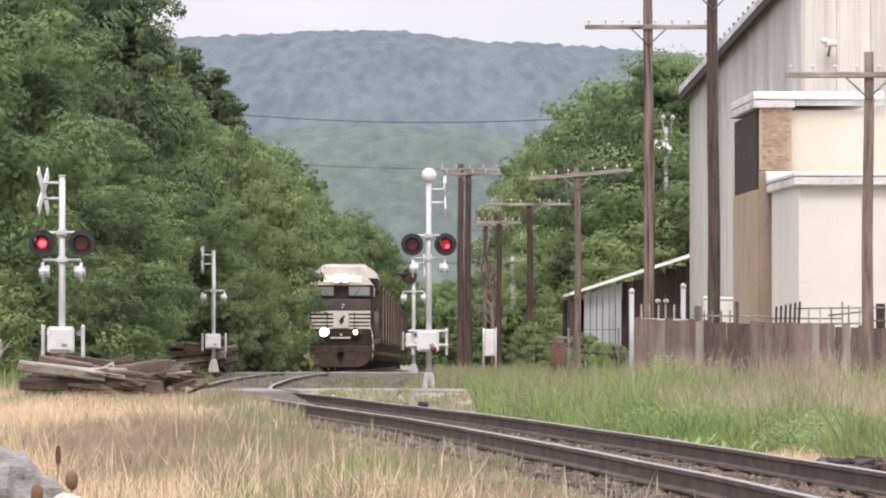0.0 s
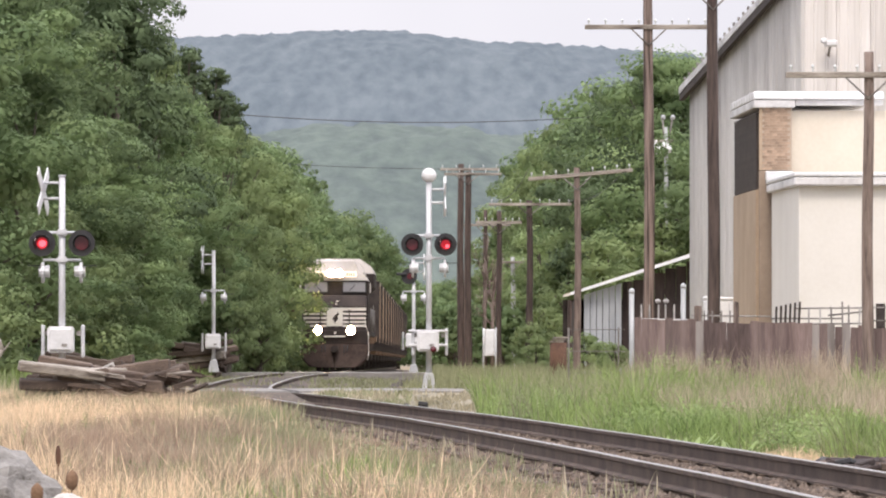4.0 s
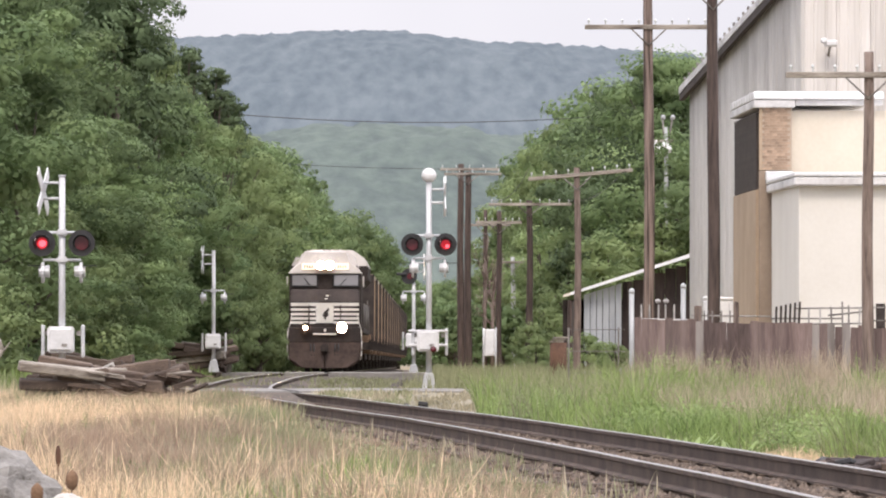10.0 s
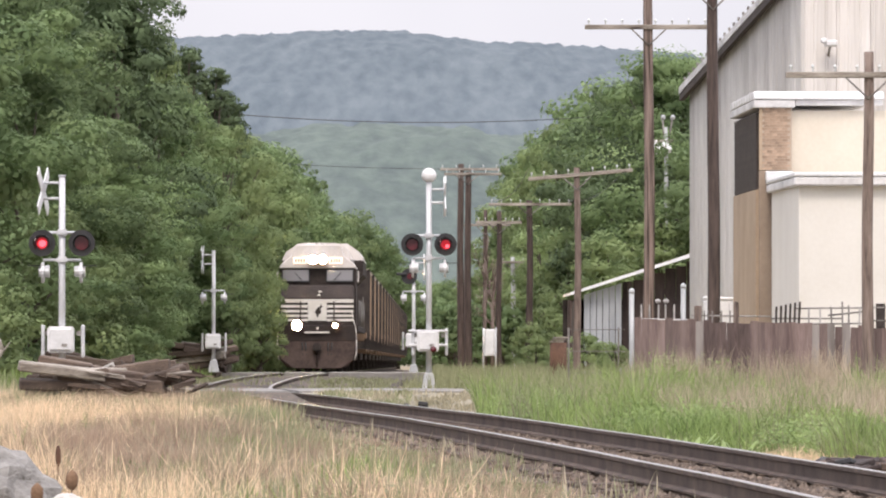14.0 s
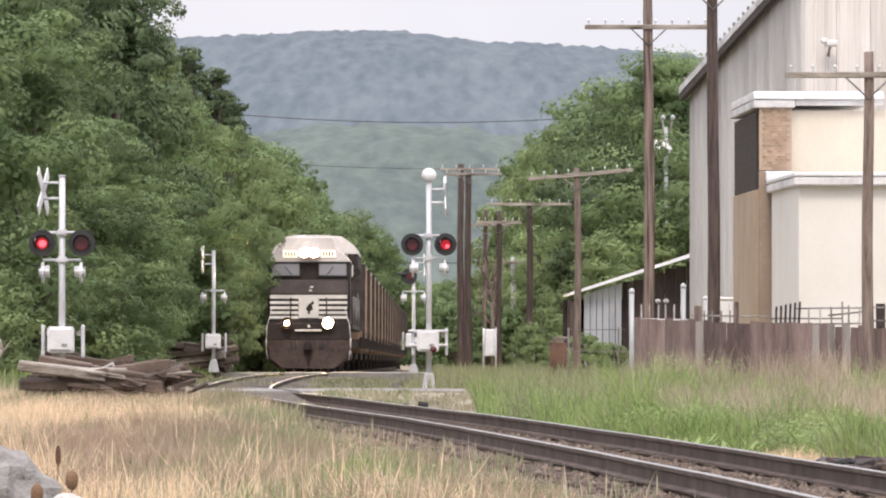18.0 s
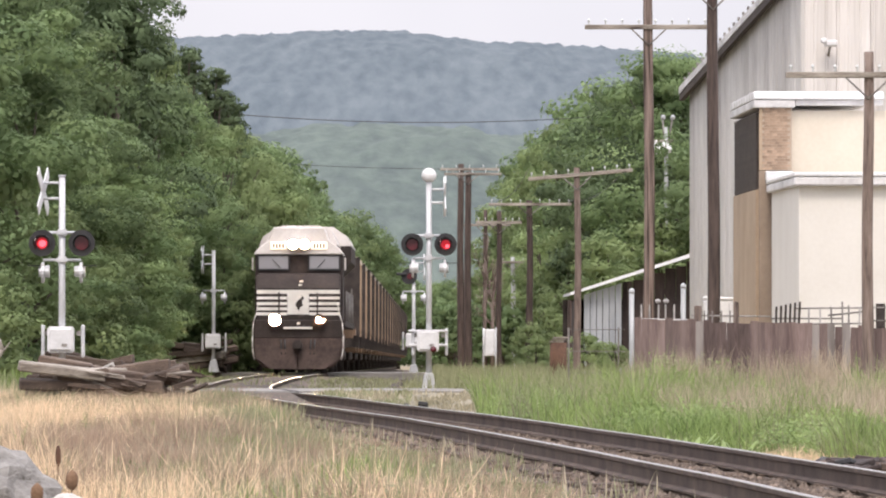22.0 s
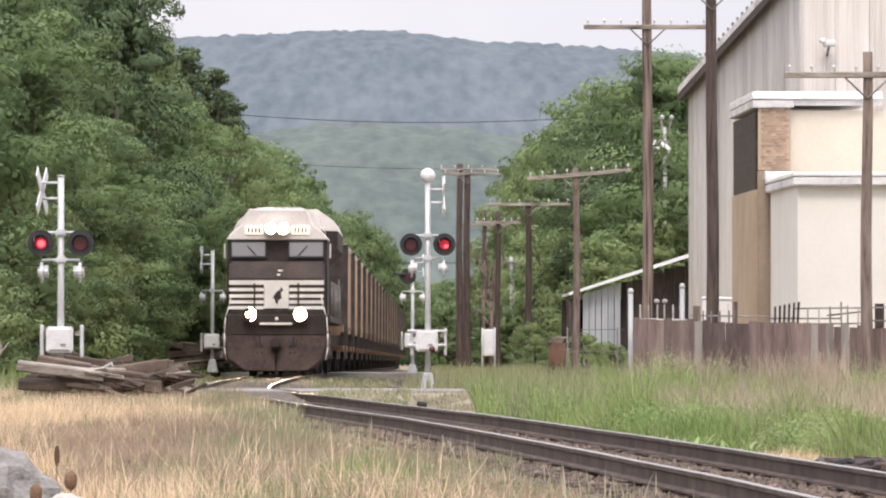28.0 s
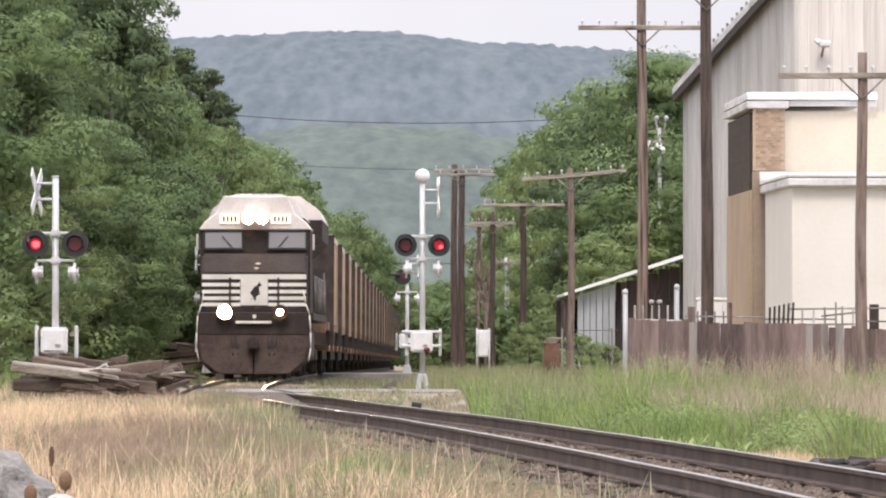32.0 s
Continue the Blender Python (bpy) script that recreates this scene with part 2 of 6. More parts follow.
WIRE = material("wire_black", (0.03, 0.03, 0.03), (0.05, 0.05, 0.05), 0.7, 0, bump=0)


# ---- mesh helpers ----
def box(bm, x, y, z, sx, sy, sz, turn=None, at=None):
    """A box centred at (x, y, z), optionally turned (Matrix) about its centre."""
    m = Matrix.Translation((x, y, z)) @ (turn.to_4x4() if turn else Matrix.Identity(4)) @ Matrix.Diagonal((sx, sy, sz, 1))
    return bmesh.ops.create_cube(bm, size=1, matrix=(at @ m) if at else m)["verts"]


def rod(bm, p, q, r0, r1=None, seg=8):
    """A tapered round bar from p to q."""
    p, q = Vector(p), Vector(q)
    m = Matrix.Translation((p + q) / 2) @ (q - p).to_track_quat("Z", "Y").to_matrix().to_4x4()
    return bmesh.ops.create_cone(bm, cap_ends=True, segments=seg, radius1=r0, radius2=r0 if r1 is None else r1, depth=(q - p).length, matrix=m)["verts"]


def ball(bm, x, y, z, rx, ry=None, rz=None, sub=2):
    m = Matrix.Translation((x, y, z)) @ Matrix.Diagonal((rx, ry or rx, rz or rx, 1))
    return bmesh.ops.create_icosphere(bm, subdivisions=sub, radius=1, matrix=m)["verts"]


def prism(bm, outline, axis, a, b):
    """An outline of (u, v) pairs drawn out along an axis from a to b; axis x: (y, z); y: (x, z); z: (x, y)."""
    def at(u, v, w):
        return {"x": (w, u, v), "y": (u, w, v), "z": (u, v, w)}[axis]
    lo = [bm.verts.new(at(u, v, a)) for u, v in outline]
    hi = [bm.verts.new(at(u, v, b)) for u, v in outline]
    n = len(outline)
    faces = [bm.faces.new(lo), bm.faces.new(hi)]
    for i in range(n):
        faces.append(bm.faces.new((lo[i], lo[(i + 1) % n], hi[(i + 1) % n], hi[i])))
    bmesh.ops.recalc_face_normals(bm, faces=faces)


def tube(bm, x, z, r0, r1, y0, y1, seg=24):
    """A short open tube along y with a wall between the two radii."""
    rings = [[bm.verts.new((x + r * math.cos(2 * math.pi * i / seg), y, z + r * math.sin(2 * math.pi * i / seg))) for i in range(seg)]
             for r, y in ((r0, y0), (r1, y0), (r1, y1), (r0, y1))]
    for a, b in zip(rings, rings[1:] + rings[:1]):
        for i in range(seg):
            bm.faces.new((a[i], a[(i + 1) % seg], b[(i + 1) % seg], b[i]))
    bmesh.ops.recalc_face_normals(bm, faces=bm.faces[:])


def bevel(bm, w, seg=1):
    bmesh.ops.bevel(bm, geom=bm.edges[:], offset=w, segments=seg, affect="EDGES", clamp_overlap=True)


def mesh_of(name, bm, mat, smooth=False):
    me = bpy.data.meshes.new(name)
    bm.to_mesh(me)
    bm.free()
    me.materials.append(mat)
    if smooth:
        me.polygons.foreach_set("use_smooth", [True] * len(me.polygons))
    return me


def part(name, bm, mat, parent, label="", smooth=False):
    """Links a bmesh as one mesh object under a thing or a part."""
    ob = new(name, mesh_of(name, bm, mat, smooth))
    ob.parent = parent
    if label:
        tagged(ob, label)
    return ob


def piece(name, me, parent, m):
    """One of many alike pieces, sharing a mesh."""
    ob = new(name, me)
    ob.parent = parent
    ob.matrix_basis = m
    return ob


def thing(name, m, label, category, group="", kind=""):
    ob = new(name)
    ob.matrix_basis = m
    return tagged(ob, label, category, group, kind)


def block(name, parent, mat, x, y, z, sx, sy, sz, b=0.01, label="", turn=None):
    bm = bmesh.new()
    box(bm, x, y, z, sx, sy, sz, turn)
    if b:
        bevel(bm, b)
    return part(name, bm, mat, parent, label)


def bar(name, parent, mat, p, q, r0, r1=None, seg=8, label=""):
    bm = bmesh.new()
    rod(bm, p, q, r0, r1, seg)
    return part(name, bm, mat, parent, label, True)


def raw(name, verts, faces, mat, smooth=False):
    me = bpy.data.meshes.new(name)
    me.from_pydata(verts, [], faces)
    me.materials.append(mat)
    if smooth:
        me.polygons.foreach_set("use_smooth", [True] * len(me.polygons))
    return me


# ---- the line of the track ----
LINE = [(-40, 8.4), (20, 4.75), (40, 3.62), (52.6, 2.91), (58.3, 2.52), (65, 2.05), (74.7, 1.32), (82.2, 0.73), (89.6, 0.10),
        (105.7, -1.5), (119, -2.72), (125, -3.42), (130, -3.95), (138, -4.42), (150, -4.62), (166, -4.68), (290, -4.62), (520, -4.5)]


def track_x(y):
    """The sideways place of the track's centre at y metres down the line."""
    if y >= 520:
        return -4.5 - (y - 520) ** 2 / 1500
    for i in range(len(LINE) - 1):
        if LINE[i][0] <= y <= LINE[i + 1][0]:
            (y0, a), (y1, b) = LINE[i], LINE[i + 1]
            before, after = LINE[max(i - 1, 0)], LINE[min(i + 2, len(LINE) - 1)]
            ma = (b - before[1]) / (y1 - before[0])
            mb = (after[1] - a) / (after[0] - y0)
            h, t = y1 - y0, (y - y0) / (y1 - y0)
            return a * (2 * t ** 3 - 3 * t * t + 1) + ma * h * (t ** 3 - 2 * t * t + t) + b * (3 * t * t - 2 * t ** 3) + mb * h * (t ** 3 - t * t)
    return LINE[0][1]


def track_z(y):
    """The height of the rail heads; the line falls gently away past the crossing."""
    if y < 160:
        return 0.0
    return -0.0042 * (y - 180) if y > 200 else -0.0042 * (y - 160) ** 2 / 80


def ground_z(x, y):
    base = track_z(min(max(y, 0), 900)) - 0.42
    if y > 128:
        # a low bank on the wooded side
        t = min(1, (y - 128) / 12) * min(1, max(0, track_x(min(y, 900)) - 2.6 - x) / 1.6)
        base += 0.46 * t
    return base


# ---- ground, hills ----
def ground():
    ys = sorted(set([-60, -20, 0, 15] + list(range(20, 200, 3)) + list(range(200, 420, 8)) + list(range(420, 900, 40)) + list(range(900, 4801, 300))))
    us = [-1, -0.6, -0.35, -0.2, -0.12, -0.08] + [i / 100 for i in range(-7, 8)] + [0.08, 0.12, 0.2, 0.35, 0.6, 1]
    verts, faces = [], []
    for y in ys:
        for u in us:
            x = u * (abs(y) * 1.0 + 60)
            bump = 0.05 * noise.noise((x * 0.5, y * 0.15, 0)) if y < 300 else 0
            verts.append((x, y, ground_z(x, y) + bump))
    n = len(us)
    for j in range(len(ys) - 1):
        for i in range(n - 1):
            faces.append((j * n + i, j * n + i + 1, (j + 1) * n + i + 1, (j + 1) * n + i))
    ob = new("ground", raw("ground", verts, faces, SOIL, True))
    tagged(ob, "dry brown soil under grass beside the railway", "ground", kind="structure")


def hill(name, mat, y0, y1, crest, half, seed, label, canopy):
    """A wooded ridge: rises from y0 to its crest line at y1, its surface broken into tree crowns."""
    nx, ny = 420, 90
    verts, faces = [], []
    for j in range(ny + 1):
        t = j / ny
        y = y0 + (y1 - y0) * t
        for i in range(nx + 1):
            x = -half + 2 * half * i / nx
            z = -4 + crest(x) * (t * t * (3 - 2 * t)) ** 0.8
            z += 9 * t * noise.noise((x * 0.008 + seed, y * 0.004, seed))
            c = noise.noise((x * 0.10, y * 0.010, seed)) + 0.7 * noise.noise((x * 0.24, y * 0.028, seed + 5))
            z += canopy * c * (0.3 + 0.7 * t)
            verts.append((x, y, z))
    n = nx + 1
    for j in range(ny):
        for i in range(nx):
            faces.append((j * n + i, j * n + i + 1, (j + 1) * n + i + 1, (j + 1) * n + i))
    ob = new(name, raw(name, verts, faces, mat, True))
    tagged(ob, label, "hill", kind="structure")


def far_crest(x):
    return 190 - 0.00025 * (x + 75) ** 2 - max(0, x + 20) * 0.045 - 2.8 * math.exp(-((x - 15) / 36) ** 2)


def mid_crest(x):
    return 67 - 0.05 * abs(x - 8) - max(0, -x - 25) * 0.10


ground()
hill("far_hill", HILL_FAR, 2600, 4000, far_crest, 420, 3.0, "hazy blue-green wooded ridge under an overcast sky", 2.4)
hill("near_hill", HILL_MID, 1100, 2000, mid_crest, 220, 7.0, "green wooded slope below the ridge, paled by painted haze", 2.0)


# ---- track, roads ----
RAIL = [(-0.07, -0.18), (0.07, -0.18), (0.07, -0.165), (0.012, -0.145), (0.012, -0.045), (0.037, -0.035), (0.037, -0.006),
        (-0.037, -0.006), (-0.037, -0.035), (-0.012, -0.045), (-0.012, -0.145), (-0.07, -0.165)]
HEAD = [(-0.036, -0.006), (0.036, -0.006), (0.034, 0.003), (0, 0.0034), (-0.034, 0.003)]


def sweep(outline, side, y0, y1, step):
    """An outline drawn along the track, side metres to the right of its centre."""
    verts, faces = [], []
    ys = np.arange(y0, y1 + step, step)
    n = len(outline)
    for y in ys:
        x, z = track_x(float(y)) + side, track_z(float(y))
        dip = 0.006 * noise.noise((y * 0.2, side, 0))
        verts += [(x + u, float(y), z + v + dip) for u, v in outline]
    for j in range(len(ys) - 1):
        for i in range(n):
            faces.append((j * n + i, j * n + (i + 1) % n, (j + 1) * n + (i + 1) % n, (j + 1) * n + i))
    return verts, faces


def track():
    top = thing("railway_track", pose(0, 0, 0), "single railway track with rusty rails on dark worn ties", "railway track", kind="structure")
    for side in (-0.755, 0.755):
        rail = new("rail", raw("rail", *sweep(RAIL, side, 20, 900, 2.0), RAIL_SIDE))
        rail.parent = top
        tagged(rail, "rust-brown steel rail with a bright worn head")
        head = new("rail_head", raw("rail_head", *sweep(HEAD, side, 20, 900, 2.0), RAIL_TOP, True))
        head.parent = rail
    bed = [(-2.7, -0.45), (-1.75, -0.29), (-0.9, -0.235), (0, -0.225), (0.9, -0.235), (1.75, -0.29), (2.7, -0.45), (2.7, -0.6), (-2.7, -0.6)]
    ob = new("ballast_bed", raw("ballast_bed", *sweep(bed, 0, 15, 900, 3.0), BALLAST))
    ob.parent = top
    return top


TRACK = track()


def crossing(y0, y1, xa, xb, name, label, apron=True):
    """A road that crosses the line, its surface level with the rails, with a gap for each wheel flange."""
    top = thing(name, pose(0, 0, 0), label, "road", kind="structure")
    yc = (y0 + y1) / 2
    z = track_z(yc)
    c = track_x(yc)
    def strip(n, pa, pb, ya, yb, za, zb, mat, label=""):
        """A slab between two lines; pa and pb give its edges at a place along the track."""
        k = 14
        verts, faces = [], []
        for y, zz in ((ya, za), (yb, zb)):
            u, v = pa(y), pb(y)
            for i in range(k + 1):
                x = u + (v - u) * i / k
                h = zz - 0.012 * max(0, abs(x - track_x(y)) - 4)
                verts += [(x, y, h), (x, y, h - 0.5)]
        m = 2 * (k + 1)
        for i in range(k):
            p, q = 2 * i, 2 * i + 2
            faces += [(p, q, m + q, m + p), (p, p + 1, q + 1, q), (m + p, m + q, m + q + 1, m + p + 1)]
        faces += [(0, m, m + 1, 1), (2 * k, 2 * k + 1, m + 2 * k + 1, m + 2 * k)]
        ob = new(n, raw(n, verts, faces, mat))
        ob.parent = top
        if label:
            tagged(ob, label)

    strip("approach", lambda y: xa, lambda y: track_x(y) - 0.86, y0, y1, z + 0.03, z + 0.03, ASPHALT)
    strip("panel", lambda y: track_x(y) - 0.66, lambda y: track_x(y) + 0.66, y0, y1, z + 0.03, z + 0.03, ASPHALT)
    strip("approach", lambda y: track_x(y) + 0.86, lambda y: xb, y0, y1, z + 0.03, z + 0.03, ASPHALT)
    if apron:
        strip("gravel_ramp", lambda y: xa, lambda y: track_x(y) - 0.84, y0 - 6.0, y0 - 0.004, z - 0.34, z + 0.0, GRAVEL)
        strip("gravel_ramp", lambda y: track_x(y) - 0.66, lambda y: track_x(y) + 0.66, y0 - 6.0, y0 - 0.004, z - 0.22, z + 0.0, GRAVEL)
        strip("gravel_apron", lambda y: track_x(y) + 0.9, lambda y: xb, y0 - 8.0, y0 - 0.004, z - 0.30, z + 0.0, PALE_DIRT, "pale gravel shoulder below the road")


crossing(127.0, 133.8, -30, 6.0, "road", "pale worn asphalt road across the railway")
crossing(216, 220.5, -30, 22, "road", "pale asphalt road across the line farther off", False)


def gravel_yard():
    """Bare gravel along the line beyond the road."""
    verts, faces = [], []
    ys = list(range(133, 300, 3))
    for y in ys:
        for u in (-3.6, -2.6, -1.0, 0, 1.0, 2.6, 3.4):
            verts.append((track_x(y) + u + 0.3 * noise.noise((u, y * 0.2, 4)), y, track_z(y) - 0.055 - 0.05 * abs(u) + 0.02 * noise.noise((u * 2, y * 0.5, 1))))
    for j in range(len(ys) - 1):
        for i in range(6):
            faces.append((j * 7 + i, j * 7 + i + 1, (j + 1) * 7 + i + 1, (j + 1) * 7 + i))
    ob = new("gravel", raw("gravel", verts, faces, GRAVEL, True))
    tagged(ob, "greyish brown gravel beside the rails beyond the road", "gravel", kind="structure")


gravel_yard()


# ---- level crossing signals ----
LAMPS = []


def crossing_signal(m, top_z, lamp_z, arm_z, box_z, dome, buck_side, label, lamps=True, flip=1):
    """A silver mast with flashing lamps, crossbuck edge-on, gate machine and a flared base."""
    s = thing("crossing_signal", m, label, "crossing signal", "level crossing signals")
    bar("mast", s, SILVER, (0, 0, 0.1), (0, 0, top_z), 0.066, 0.062, 12)
    bm = bmesh.new()
    prism(bm, [(-0.19, 0), (0.19, 0), (0.1, 0.42), (-0.1, 0.42)], "y", -0.19, 0.19)
    bevel(bm, 0.02)
    base = part("base", bm, SILVER, s, "flared cast metal base")
    for x in (-0.15, 0.15):
        bar("bolt", base, IRON, (x, -0.15, 0), (x, -0.15, 0.06), 0.02, seg=6)
    if dome:
        bm = bmesh.new()
        ball(bm, 0, 0, top_z + 0.06, 0.17, 0.17, 0.165, 3)
        part("bell", bm, WHITE, s, "round white bell cover", True)
    else:
        bar("cap", s, SILVER, (0, 0, top_z), (0, 0, top_z + 0.03), 0.072, seg=12)
    # crossbuck, seen nearly edge-on
    bx = buck_side * 0.36
    bz = top_z - 0.42 if dome else top_z - 0.28
    for a in (-52, 52):
        bm = bmesh.new()
        box(bm, 0, 0, 0, 0.022, 0.22, 1.22, Matrix.Rotation(radians(a), 3, "X"))
        blade = part("crossbuck_blade", bm, WHITE, s, "white crossbuck blade seen edge-on")
        blade.matrix_basis = pose(bx, 0, bz, 0, 0, 2.5 if dome else (8 if lamps else 2) * buck_side)
    for dz in (0.16, -0.14):
        bar("bracket", s, SILVER, (0, 0, bz + dz), (bx, 0, bz + dz), 0.026)
    # lamp arm
    if lamps:
        bar("crossarm", s, SILVER, (-0.42, -0.02, lamp_z + 0.20), (0.36, -0.02, lamp_z + 0.20), 0.03)
        bm = bmesh.new()
        box(bm, 0, -0.02, lamp_z + 0.20, 0.22, 0.2, 0.13)
        bevel(bm, 0.03, 2)
        part("clamp", bm, SILVER, s)
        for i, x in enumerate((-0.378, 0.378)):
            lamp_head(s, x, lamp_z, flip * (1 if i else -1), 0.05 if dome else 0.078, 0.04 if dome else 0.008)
    # lower arm with the lamps for the road, seen from the side
    bar("lower_arm", s, SILVER, (-0.36, 0, arm_z + 0.16), (0.36, 0, arm_z + 0.16), 0.026)
    bm = bmesh.new()
    box(bm, 0, 0, arm_z + 0.16, 0.2, 0.2, 0.14)
    bevel(bm, 0.03, 2)
    part("clamp", bm, SILVER, s)
    for x in (-0.34, 0.34):
        bm = bmesh.new()
        rod(bm, (x, 0, arm_z - 0.08), (x + math.copysign(0.05, x), 0, arm_z - 0.08), 0.20, 0.20, 18)
        disc = part("background_disc", bm, SILVER, s, "silver back of a lamp disc seen edge-on")
        bm = bmesh.new()
        rod(bm, (x - 0.10, 0, arm_z - 0.06), (x + 0.10, 0, arm_z - 0.06), 0.10, 0.12, 12)
        part("lamp_housing", bm, SILVER, disc)
        bm = bmesh.new()
        box(bm, x + math.copysign(0.19, x), 0, arm_z + 0.05, 0.26, 0.24, 0.015)
        part("hood", bm, BLACK, disc, "black visor over the lens")
    # gate machine
    bm = bmesh.new()
    box(bm, -0.02, -0.02, box_z, 0.50, 0.42, 0.50)
    bevel(bm, 0.03, 2)
    cab = part("gate_machine", bm, WHITE, s, "white gate machine case")
    bm = bmesh.new()
    box(bm, -0.02, -0.245, box_z, 0.40, 0.03, 0.40)
    bevel(bm, 0.012)
    part("cover", bm, WHITE, cab)
    for x in (-0.36, 0.40):
        bm = bmesh.new()
        box(bm, x, 0.0, box_z - 0.03, 0.07, 0.12, 0.62)
        bevel(bm, 0.02)
        arm = part("counterweight_arm", bm, SILVER, s)
        bm = bmesh.new()
        box(bm, x * 0.86, 0, box_z + 0.12, 0.13, 0.09, 0.09)
        part("pivot", bm, IRON, arm)
    if dome:
        bar("gate_frame", s, WHITE, (-0.46, -0.1, box_z - 0.1), (0.42, -0.1, box_z - 0.1), 0.03, label="white gate frame bar")
        bar("gate_frame", s, WHITE, (-0.46, -0.1, box_z + 0.22), (0.42, -0.1, box_z + 0.22), 0.026)
        bar("gate_tip", s, RED_DARK, (0.1, -0.36, box_z - 0.2), (0.1, -0.3, box_z - 0.2), 0.07, seg=12, label="small red marker light")
    bm = bmesh.new()
    box(bm, 0.06, -0.27, box_z - 0.1, 0.1, 0.02, 0.05)
    part("latch", bm, IRON, cab)
    return s


def lamp_head(s, x, z, phase, core, side):
    """A black round background with a red lens; an added shutter blade swings to make it flash."""
    bm = bmesh.new()
    rod(bm, (x, -0.07, z), (x, -0.05, z), 0.255, 0.255, 28)
    disc = part("background_disc", bm, BLACK, s, "matt black lamp disc")
    bm = bmesh.new()
    rod(bm, (x, -0.02, z), (x, 0.14, z), 0.17, 0.12, 16)
    part("lamp_housing", bm, BLACK, disc)
    bm = bmesh.new()
    rod(bm, (x, -0.086, z), (x, -0.07, z), 0.135, 0.14, 24)
    part("lens_rim", bm, RED_DARK, disc, "dark red rim of the lens")
    bm = bmesh.new()
    rod(bm, (x, -0.098, z), (x, -0.086, z), 0.104, 0.108, 24)
    lens = part("lens", bm, RED_GLOW, disc, "lit red glass lens")
    bm = bmesh.new()
    ball(bm, x + side, -0.098, z - abs(side), core, 0.012, core * 0.85, 2)
    part("bulb", bm, RED_CORE, lens, "bright bulb behind the red lens", True)
    # the visor is one bent sheet
    k, verts, faces = 16, [], []
    for i in range(k + 1):
        a = radians(-15 + 210 * i / k)
        for r, y in ((0.158, -0.06), (0.158, -0.26), (0.170, -0.26), (0.170, -0.06)):
            verts.append((x + r * math.cos(a), y, z + r * math.sin(a)))
    for i in range(k):
        for q in range(4):
            faces.append((4 * i + q, 4 * i + (q + 1) % 4, 4 * i + 4 + (q + 1) % 4, 4 * i + 4 + q))
    faces += [(0, 1, 2, 3), (4 * k + 3, 4 * k + 2, 4 * k + 1, 4 * k)]
    visor = new("hood", raw("hood", verts, faces, BLACK, True))
    visor.parent = disc
    tagged(visor, "black visor over the lens")
    # made-up blade that covers the lens in place of switching the lamp
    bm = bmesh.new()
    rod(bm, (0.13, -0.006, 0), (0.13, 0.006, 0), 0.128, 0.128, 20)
    blade = part("shutter", bm, RED_DARK, s, "dark red blade added to make the lamp flash")
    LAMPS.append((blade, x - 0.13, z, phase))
    return disc


crossing_signal(pose(-7.27, 124.0, -0.34), 4.49, 3.22, 2.74, 1.38, False, -1, "silver crossing signal mast with red flashing lamps by stacked ties")
crossing_signal(pose(-0.32, 147.4, -0.16), 4.85, 3.34, 2.87, 1.16, True, 1, "silver crossing signal mast with white bell and red flashing lamps", flip=-1)
crossing_signal(pose(-7.52, 213.0, -0.10), 3.97, 2.8, 2.52, 1.02, False, -1, "silver crossing signal mast seen from behind, lamps edge-on", lamps=False)
far_mast = crossing_signal(pose(-1.0, 221.2, -0.30), 4.0, 3.47, 2.75, 1.25, False, 1, "silver crossing signal mast at the farther road", lamps=False)


bm = bmesh.new()
rod(bm, (-0.15, -0.1, 3.42), (-0.15, -0.06, 3.42), 0.27, 0.27, 24)
turned = part("background_disc", bm, BLACK, far_mast, "matt black lamp disc")
bm = bmesh.new()
box(bm, -0.42, -0.1, 3.50, 0.36, 0.2, 0.1)
bevel(bm, 0.03)
part("hood", bm, BLACK, turned)
bm = bmesh.new()
rod(bm, (-0.12, -0.13, 3.42), (-0.12, -0.1, 3.42), 0.1, 0.1, 16)
part("lens", bm, RED_DARK, turned, "unlit dark red lens")


